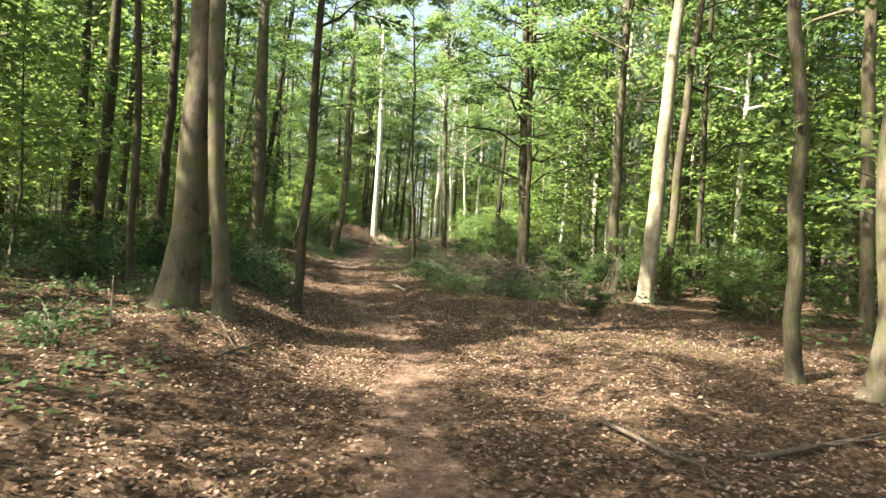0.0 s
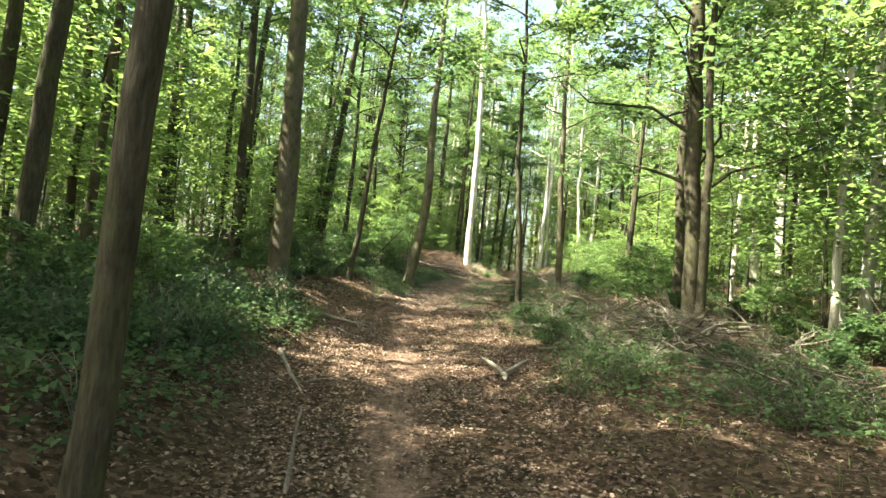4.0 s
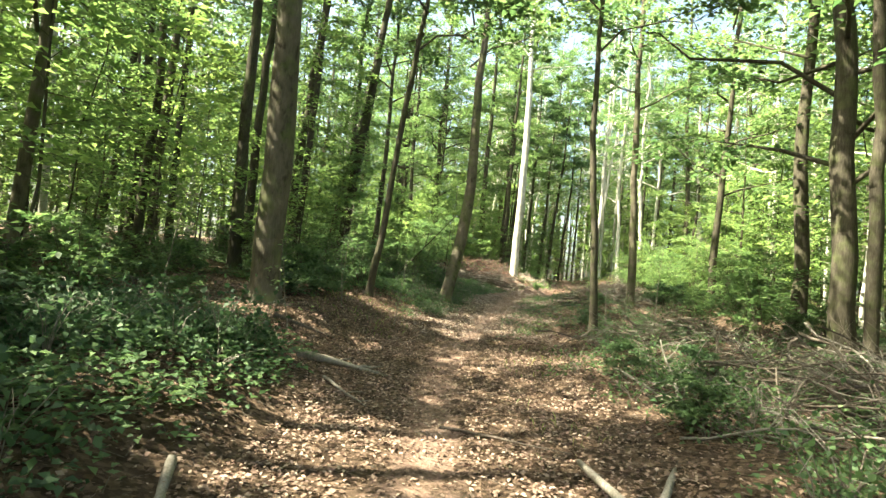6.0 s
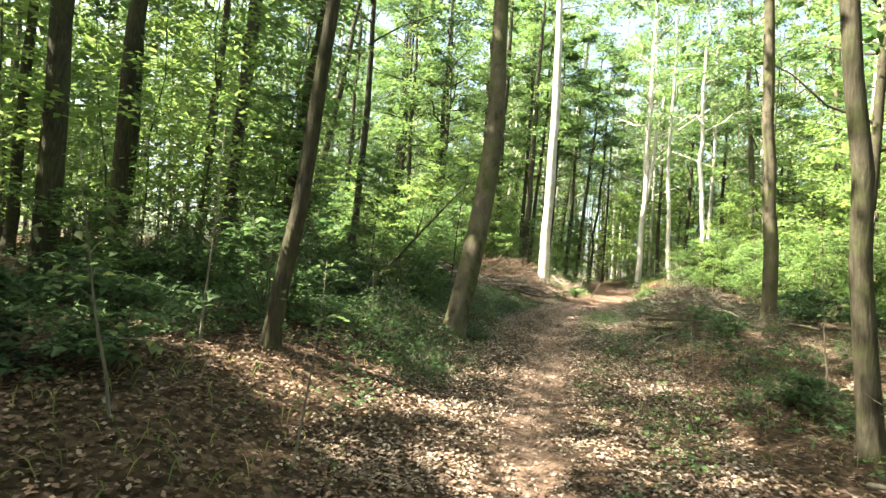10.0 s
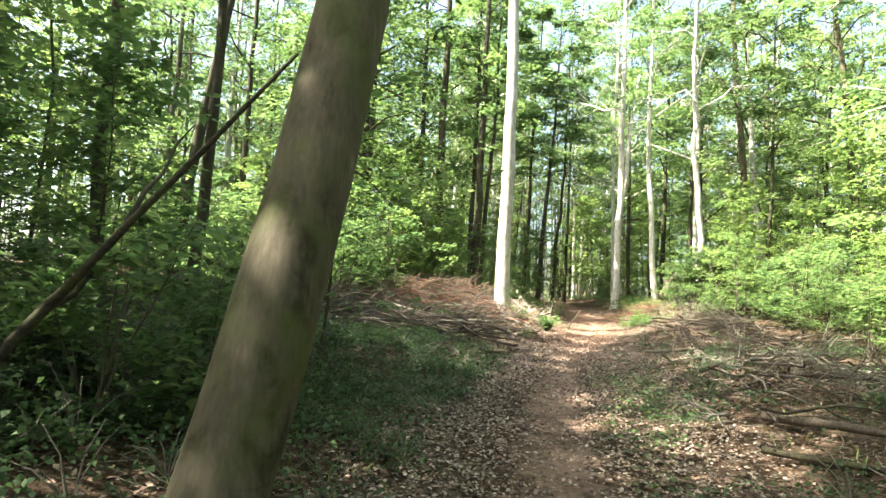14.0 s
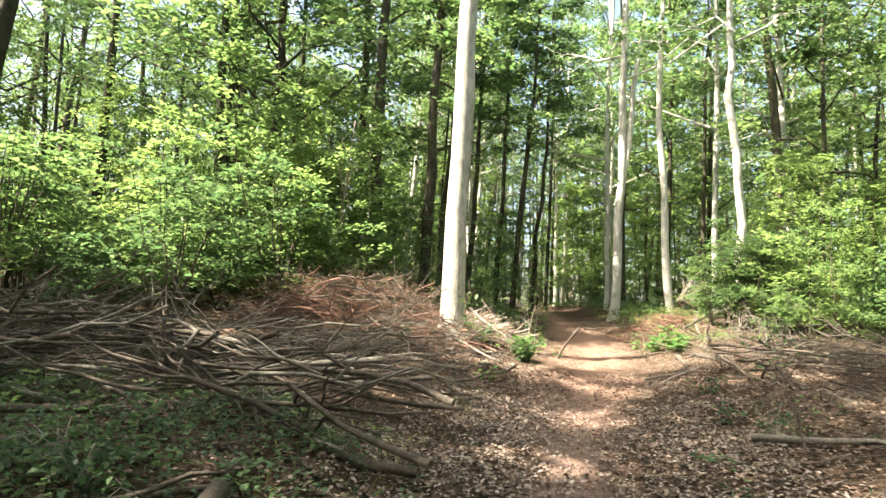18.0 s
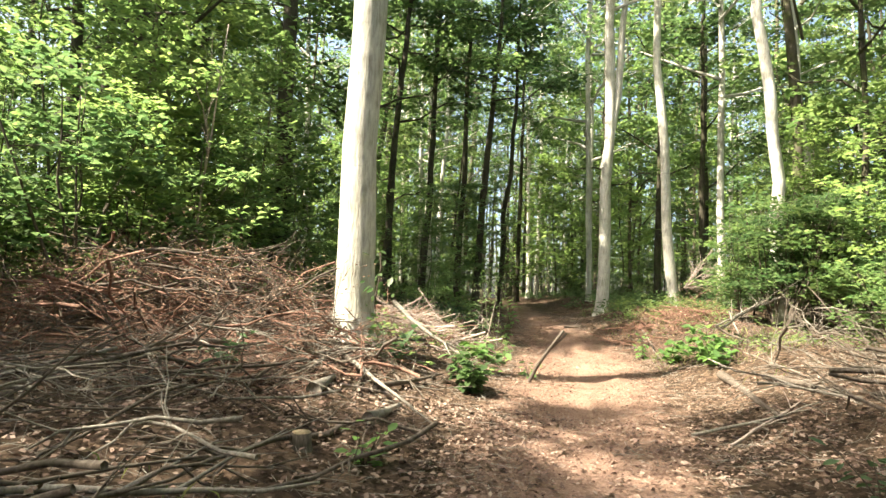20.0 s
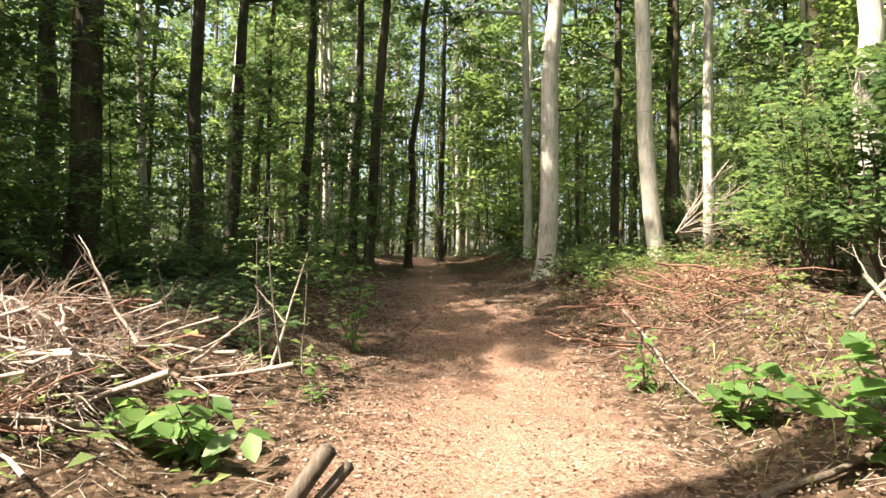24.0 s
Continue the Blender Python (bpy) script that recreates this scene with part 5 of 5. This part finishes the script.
fallen_branch("fallen_branch", -0.45, 21.0, -1.1, 21.7, 0.02, WOOD_GREY, "pale bent branch rising from dark leaves", 549, 3, 0.14, (0.02, 0.3), 2)

# forked branch on the path: two arms and a foot
fork = empty("forked_branch", (-1.10, 17.5, gz(-1.10, 17.5) + 0.09), "pale dead branch forked like a V on leaves", "fallen branch", "fallen wood")
for dx, dy, rz, th in ((-0.44, 1.20, 0.05, 0.042), (0.38, 1.45, 0.08, 0.038), (0.06, -0.42, 0.0, 0.042)):
    q = np.array([[0, 0, 0], [dx * 0.3 + 0.03, dy * 0.3, rz * 0.5], [dx * 0.7, dy * 0.65, rz], [dx, dy, rz * 0.7]])
    so = Soup()
    so.add(*tube(q, th * np.array([1, 0.9, 0.8, 0.55]), 8, np.random.default_rng(5), 0.06))
    so.link("arm", [WOOD_GREY], fork)

# two-pronged stick standing slanted in the earth at the path's edge
prong = empty("standing_stick", (-3.79, 50.72, gz(-3.79, 50.72)), "dark forked stick standing slanted in the earth", "stick", "fallen wood")
for q, rad in (([[0, 0, -0.12], [0.15, -0.06, 0.20], [0.32, -0.12, 0.46], [0.47, -0.17, 0.68]], [0.027, 0.025, 0.022, 0.018]),
               ([[0.28, -0.105, 0.40], [0.36, -0.13, 0.48], [0.44, -0.145, 0.56], [0.51, -0.16, 0.645]], [0.012, 0.015, 0.014, 0.012])):
    so = Soup()
    so.add(*tube(np.array(q), rad, 8, np.random.default_rng(9), 0.09))
    so.link("prong", [WOOD_BROWN], prong)

# short sawn log on the verge
m, ln = lying(-6.1, 40.4, -6.25, 41.1, 0.065, 0.065)
sawn = empty("sawn_log", m.translation, "short sawn log with a pale cut end", "log", "fallen wood")
sawn.matrix_basis = m
so = Soup()
so.add(*tube(np.array([[0, 0, 0], [ln / 2, 0.01, 0], [ln, 0, 0]]), [0.07, 0.067, 0.064], 12, np.random.default_rng(6), 0.02))
so.link("bark", [WOOD_BROWN], sawn)
for xx in (-0.004, ln + 0.004):
    so = Soup()
    so.add(*tube(np.array([[xx - 0.004, 0, 0], [xx + 0.004, 0, 0]]), [0.058, 0.058], 12))
    so.link("cut_end", [WOOD_CUT], sawn, "pale sawn end")

# low cut stump
stump = empty("stump", (-5.5, 46.9, gz(-5.5, 46.9)), "small cut stump with a pale top", "stump", "fallen wood")
so = Soup()
so.add(*tube(np.array([[0, 0, -0.1], [0, 0, 0.03], [0, 0, 0.10]]), [0.10, 0.075, 0.07], 10, np.random.default_rng(7), 0.03))
so.link("foot", [WOOD_BROWN], stump)
so = Soup()
so.add(*tube(np.array([[0, 0, 0.098], [0, 0, 0.108]]), [0.062, 0.062], 10))
so.link("cut_top", [WOOD_CUT], stump, "pale sawn top")

# brushwood: heaps of cut branches, on a few shared shapes
BRANCHES = {}


def branch_shapes(material):
    """Eight branch meshes in one wood, for the heaps."""
    bend = 0.14 if material is WOOD_PALE else 0.26
    if material.name not in BRANCHES:
        made = []
        for k in range(8):
            r = np.random.default_rng(600 + k)
            ob = branch_soup(r, 1.0, 0.006 + 0.003 * (k % 3), 4, bend, 3).link("branch", [material])
            made.append(ob.data)
            bpy.data.objects.remove(ob)
        BRANCHES[material.name] = made
    return BRANCHES[material.name]


def brush_heap(name, x, y, length, width, height, turn, count, materials, label, seed, reach=(0.9, 2.4), scatter_turn=35, steep=12):
    """Branches stacked in a low mound, mostly along one direction."""
    r = np.random.default_rng(seed)
    heap = empty(name, (x, y, gz(x, y)), label, "brushwood", "brushwood heaps")
    c, s = math.cos(radians(turn)), math.sin(radians(turn))
    for k in range(count):
        u, v = r.normal() * 0.30, r.normal() * 0.30
        u, v = max(-0.5, min(0.5, u)), max(-0.5, min(0.5, v))
        ln = r.uniform(*reach)
        top = height * max(0.0, 1 - (2 * u) ** 2 * 0.8) * max(0.1, 1 - (2 * v) ** 2)
        wx, wy = x + c * u * length - s * v * width, y + s * u * length + c * v * width
        wz = gz(wx, wy) + 0.03 + top * r.random() ** 0.7
        a = turn + r.normal() * scatter_turn + (180 if r.random() < 0.5 else 0)
        m = pose(wx - x, wy - y, wz - gz(x, y), 0, 0, a) @ pose(0, 0, 0, r.uniform(0, 360), r.normal() * steep, 0) @ Matrix.Scale(ln, 4) @ pose(-0.5, 0, 0)
        shapes = branch_shapes(materials[k % len(materials)])
        b = new("branch", shapes[int(r.integers(len(shapes)))])
        b.parent, b.matrix_basis = heap, m
    return heap


brush_heap("brush_heap", -10.9, 43.6, 8.5, 3.4, 0.62, 6, 300, [WOOD_BROWN, WOOD_GREY, WOOD_BROWN], "long heap of grey-brown brushwood in the shade", 701, (1.2, 3.4), 24, 7)
brush_heap("brush_heap", -8.1, 50.0, 4.2, 3.0, 1.0, 20, 260, [WOOD_RED, WOOD_BROWN], "heap of dry red-brown brushwood on the mound", 702, (0.8, 2.2), 50, 14)
brush_heap("brush_heap", -5.75, 53.05, 2.3, 1.6, 0.27, -35, 280, [WOOD_PALE, WOOD_PALE, WOOD_RED], "heap of bleached pinkish sticks in full sun", 703, (0.4, 1.5), 38, 13)
brush_heap("brush_heap", 0.2, 47.0, 4.5, 2.6, 0.45, 100, 150, [WOOD_BROWN, WOOD_BROWN, WOOD_GREY], "scattered grey-brown branches on the verge", 704, (0.6, 2.2), 50, 7)
brush_heap("brush_heap", -0.6, 39.0, 5.5, 3.4, 0.4, 80, 130, [WOOD_BROWN, WOOD_GREY], "scattered brown branches lying beside the track", 705, (0.7, 2.4), 45, 6)
brush_heap("brush_heap", 2.0, 22.0, 6.0, 3.8, 0.7, 70, 190, [WOOD_BROWN, WOOD_BROWN, WOOD_GREY], "dark heap of crooked brushwood below a tree", 706, (0.9, 2.6), 50, 12)
brush_heap("brush_heap", 2.6, 17.8, 4.0, 3.0, 0.4, 40, 110, [WOOD_BROWN], "dark tangle of thin brushwood on the verge", 713, (0.6, 1.9), 60, 10)
brush_heap("brush_heap", 0.3, 27.0, 4.5, 3.0, 0.6, 60, 80, [WOOD_BROWN, WOOD_GREY], "loose brushwood on the shaded verge", 707, (0.8, 2.2), 55, 12)
brush_heap("brush_heap", -7.0, 46.6, 3.4, 2.6, 0.3, 40, 70, [WOOD_BROWN, WOOD_GREY], "flat tangle of branches before the mound", 708, (0.7, 2.2), 45, 7)
brush_heap("brush_heap", -6.3, 49.1, 3.0, 2.0, 0.4, 60, 130, [WOOD_RED, WOOD_GREY, WOOD_BROWN], "tangle of sticks at the white trunk's foot", 709, (0.5, 1.4), 60, 12)
brush_heap("brush_heap", 0.5, 51.4, 3.4, 2.2, 0.45, 80, 50, [WOOD_BROWN, WOOD_GREY], "tangled brown branches under green shrubs", 710, (0.7, 1.9), 60, 18)
brush_heap("brush_heap", -0.5, 55.8, 2.6, 2.0, 0.35, 100, 90, [WOOD_RED], "reddish brushwood on the sunny bank", 711, (0.5, 1.5), 60, 10)

# fan of bare twigs of an upturned branch by the white crooked trunk
fan = empty("twig_fan", (0.72, 58.9, gz(0.72, 58.9)), "fan of bare pale twigs of an upturned branch", "brushwood")
r = np.random.default_rng(720)
so = Soup()
so.add(*tube(np.array([[0.9, 0.5, -0.1], [0.5, 0.3, 0.2], [0.05, 0.0, 0.62]]), [0.03, 0.026, 0.02], 7, r, 0.05))
so.link("stem", [WOOD_PALE], fan)
for k in range(18):
    shapes = branch_shapes(WOOD_PALE)
    b = new("twig", shapes[k % 8])
    b.parent = fan
    b.matrix_basis = pose(0.05, 0, 0.6, 0, -r.uniform(-8, 58), r.uniform(-30, 25)) @ pose(0, 0, 0, r.uniform(0, 360)) @ Matrix.Scale(r.uniform(0.8, 1.4), 4)

# dry vines hanging at the foot of a tree
vines = empty("dry_vines", (5.1, 17.6, gz(5.1, 17.6)), "bundle of dry pale vines rising from litter", "vines")
for k in range(12):
    s = np.linspace(0, 1, 7)
    q = np.stack([r.normal() * 0.18 * (1 - s) + 0.25 * s + 0.05 * np.sin(9 * s + k), r.normal() * 0.2 * (1 - s) + 0.03 * np.cos(7 * s + k), s * r.uniform(1.5, 2.4) - 0.05], 1)
    so = Soup()
    so.add(*tube(q, 0.012 * np.linspace(1, 0.5, 7), 5))
    so.link("vine", [WOOD_GREY], vines)

# dry red-brown fronds over the brushwood on the mound


def dry_fronds(name, x, y, spread_x, spread_y, height, count, seed, label, material, leaf=0.07):
    r = np.random.default_rng(seed)
    thing = empty(name, (x, y, gz(x, y)), label, "dry foliage")
    for k in range(count):
        px, py = r.normal() * spread_x / 2, r.normal() * spread_y / 2
        p = np.array([px, py, gz(x + px, y + py) - gz(x, y) + 0.05 + r.random() * height * 0.5])
        a = r.uniform(0, 6.28)
        so = Soup()
        spray(so, r, p, [math.cos(a), math.sin(a), r.uniform(0.2, 1.2)], r.uniform(0.5, 1.1), 7, 6, leaf, thick=0.006)
        twig, blades = Soup(), Soup()
        twig.add(so.v[0], so.f[0])
        blades.add(so.v[1], so.f[1] - len(so.v[0]))
        blades.link("leaves", [material], twig.link("frond", [WOOD_BROWN], thing))
    return thing


dry_fronds("dry_fronds", -8.3, 49.9, 2.6, 2.0, 1.5, 120, 731, "dry rust-brown leafy branches on the mound", RUST, 0.036)
dry_fronds("dry_fronds", -0.5, 55.7, 1.8, 1.4, 0.3, 26, 732, "dry reddish foliage lying on the bank", RUST, 0.05)
dry_fronds("dry_fronds", -10.0, 52.6, 2.6, 1.8, 0.9, 40, 733, "dry brown leafy branches behind the heap", RUST)

# ---- broad-leaved plants close to the path: every leaf a part ----
bm = bmesh.new()
for px, py, pz in ((0, 0, 0), (0.30, 0.42, 0.05), (0.22, 0.80, 0.02), (0, 1.05, -0.08), (-0.22, 0.80, 0.02), (-0.30, 0.42, 0.05), (0, 0.5, -0.02)):
    bm.verts.new((px, py, pz))
bm.verts.ensure_lookup_table()
for a, b in ((0, 1), (1, 2), (2, 3), (3, 4), (4, 5), (5, 0)):
    bm.faces.new((bm.verts[6], bm.verts[a], bm.verts[b]))
broad_leaf = {}
for lm in (LEAF_LOW, LEAF_FRESH, LEAF):
    me = bpy.data.meshes.new("leaf")
    bm.to_mesh(me)
    me.materials.append(lm)
    for poly in me.polygons:
        poly.use_smooth = True
    broad_leaf[lm.name] = me
bm.free()


def leafy_plant(name, x, y, wide, tall, count, leaf, material, label, seed, stems=7):
    r = np.random.default_rng(seed)
    plant = empty(name, (x, y, gz(x, y)), label, "plant", "broad-leaved plants by the path")
    for k in range(stems):
        a, reach, h = r.uniform(0, 6.28), wide * r.uniform(0.15, 0.5), tall * r.uniform(0.5, 1.0)
        s = np.linspace(0, 1, 6)
        q = np.stack([math.cos(a) * reach * s ** 1.3, math.sin(a) * reach * s ** 1.3, h * s - 0.03], 1)
        so = Soup()
        so.add(*tube(q, 0.006 * np.linspace(1, 0.4, 6), 5))
        stalk = so.link("stem", [WOOD_BROWN], plant)
        for j in range(count // stems):
            g = r.uniform(0.15, 1.0)
            p = [float(np.interp(g, s, q[:, c])) for c in range(3)]
            lf = new("leaf", broad_leaf[material.name])
            lf.parent = stalk
            lf.matrix_basis = pose(p[0], p[1], p[2], 0, 0, r.uniform(0, 360)) @ pose(0, 0.03, 0, r.uniform(-35, 30), r.normal() * 20, 0) @ Matrix.Scale(leaf * r.uniform(0.6, 1.25), 4)
    return plant


leafy_plant("leafy_plant", -4.46, 49.75, 0.75, 0.5, 330, 0.12, LEAF, "round dark green broad-leaved bush at the path's edge", 801, 10)
leafy_plant("leafy_plant", -5.45, 50.05, 0.9, 0.6, 90, 0.13, LEAF_LOW, "green broad-leaved plant at the white trunk's foot", 802)
leafy_plant("leafy_plant", -4.3, 52.35, 0.8, 0.40, 70, 0.16, LEAF_FRESH, "light green broad-leaved plant on sandy earth", 803)
leafy_plant("leafy_plant", -3.95, 55.2, 0.9, 1.1, 90, 0.10, LEAF_FRESH, "upright light green leafy shoots by the path", 804)
leafy_plant("leafy_plant", -1.35, 52.8, 0.6, 0.5, 70, 0.14, LEAF_FRESH, "bright green broad-leaved plant on the verge", 805)
leafy_plant("leafy_plant", -1.12, 51.8, 1.0, 0.6, 130, 0.15, LEAF_FRESH, "large bright green leafy plant by brushwood", 806)
leafy_plant("leafy_plant", -1.15, 51.45, 0.8, 0.5, 80, 0.14, LEAF_FRESH, "low green leafy plant beside the path", 807)
leafy_plant("leafy_plant", -3.72, 50.9, 0.3, 0.3, 24, 0.09, LEAF_FRESH, "small green shoots round a slanted stick", 808, 4)
leafy_plant("leafy_plant", -5.05, 46.9, 0.5, 0.35, 30, 0.10, LEAF_FRESH, "small light green plant among sticks", 809, 5)
leafy_plant("leafy_plant", -6.6, 48.0, 0.6, 0.45, 36, 0.12, LEAF_LOW, "green broad-leaved plant among brushwood", 810, 5)
leafy_plant("leafy_plant", -1.95, 46.6, 0.6, 0.35, 36, 0.09, LEAF_LOW, "low green plant on the verge", 811, 6)
leafy_plant("leafy_plant", -2.2, 45.0, 0.5, 0.3, 30, 0.09, LEAF_LOW, "low dark green plant among branches", 812, 5)
leafy_plant("leafy_plant", -2.6, 28.2, 0.7, 0.6, 60, 0.06, LEAF_FRESH, "small bushy green plant in the track", 813, 8)
leafy_plant("leafy_plant", 1.6, 16.4, 0.9, 0.5, 60, 0.09, LEAF_LOW, "low green leafy plant on the verge", 814, 7)
leafy_plant("leafy_plant", -3.1, 7.3, 0.8, 0.25, 50, 0.07, LEAF_LOW, "low green plant among fallen leaves", 815, 7)
leafy_plant("leafy_plant", -3.3, 4.4, 0.8, 0.3, 50, 0.08, LEAF_LOW, "low green ferny plant on the litter", 816, 7)
leafy_plant("leafy_plant", 2.0, 9.3, 0.4, 0.35, 30, 0.05, LEAF_FRESH, "small yellowish plant tuft in the sun", 817, 6)
leafy_plant("leafy_plant", -4.55, 54.2, 1.0, 0.6, 80, 0.11, LEAF_LOW, "dusky green leafy plant beneath thin shoots", 818)
leafy_plant("leafy_plant", -3.98, 53.4, 0.35, 0.2, 40, 0.06, LEAF_FRESH, "small yellow-green tuft on sandy earth", 819, 5)
leafy_plant("leafy_plant", -1.5, 53.9, 0.5, 0.55, 50, 0.10, LEAF_FRESH, "fresh green plant at the foot of the bank", 820, 6)
ivy = empty("ivy", (-5.66, 50.12, gz(-5.66, 50.12)), "green ivy climbing the foot of the white trunk", "climber")
r = np.random.default_rng(830)
so = Soup()
so.add(*tube(np.stack([0.03 * np.sin(np.linspace(0, 9, 8)), np.linspace(0, 0.02, 8), np.linspace(-0.05, 1.25, 8)], 1), np.full(8, 0.01), 5))
so.link("vine", [WOOD_BROWN], ivy)
for k in range(46):
    lf = new("leaf", broad_leaf[LEAF.name])
    lf.parent = ivy
    lf.matrix_basis = pose(r.normal() * 0.09, -0.03 - abs(r.normal()) * 0.09, 1.3 * r.random() ** 1.4, r.uniform(-95, 10), r.normal() * 40, r.uniform(60, 300)) @ Matrix.Scale(r.uniform(0.05, 0.14), 4)

# ---- twig litter beside the path ----


def twig_litter(name, n, y0, y1, lo, hi, seed, label, material, length=(0.05, 0.24), inner=0.7):
    r = np.random.default_rng(seed)
    x, y, o = scatter_points(r, n, lo, hi, y0, y1)
    keep = r.random(n) < np.clip((np.abs(o) - 0.2) / inner, 0.08, 1)
    x, y = x[keep], y[keep]
    k = len(x)
    a, ln = r.uniform(0, 6.28, k), r.uniform(*length, k)
    w = 0.002 + 0.004 * r.random(k) * ln / 0.35
    d = np.stack([np.cos(a), np.sin(a)], 1)
    ends = []
    for sgn in (-0.5, 0.5):
        px, py = x + sgn * ln * d[:, 0], y + sgn * ln * d[:, 1]
        ends.append(np.stack([px, py, ground_z(px, py) + 0.012 + 0.03 * r.random(k)], 1))
    side = np.stack([-d[:, 1], d[:, 0], np.zeros(k)], 1) * w[:, None]
    upw = np.array([0, 0, 1.0]) * w[:, None]
    v = np.stack([ends[0] - side, ends[0] + upw, ends[0] + side, ends[1] - side * 0.6, ends[1] + upw * 0.6, ends[1] + side * 0.6], 1).reshape(-1, 3)
    b = np.arange(k)[:, None] * 6
    q = np.concatenate([b + [0, 1, 4, 3], b + [1, 2, 5, 4]])
    so = Soup()
    so.add(v, q)
    tagged(so.link(name, [material]), label, "twigs", kind="stuff")


twig_litter("twig_litter", 9000, 44, 62, -5.5, 5.0, 901, "small pale twigs strewn on sandy earth", WOOD_GREY)
twig_litter("twig_litter", 9000, 33, 46, -8.5, 5.0, 902, "small grey twigs strewn beside the track", WOOD_GREY)
twig_litter("twig_litter", 2600, 47.5, 53, -6.5, -2.4, 905, "reddish dry twigs strewn over the mound", WOOD_RED, (0.08, 0.36))
twig_litter("twig_litter", 5000, 12, 33, -6.5, 5.5, 903, "small brown twigs in the leaf litter", WOOD_BROWN)
twig_litter("twig_litter", 4000, -1, 12, -5.5, 6.5, 904, "small brown twigs among dry leaves", WOOD_BROWN)
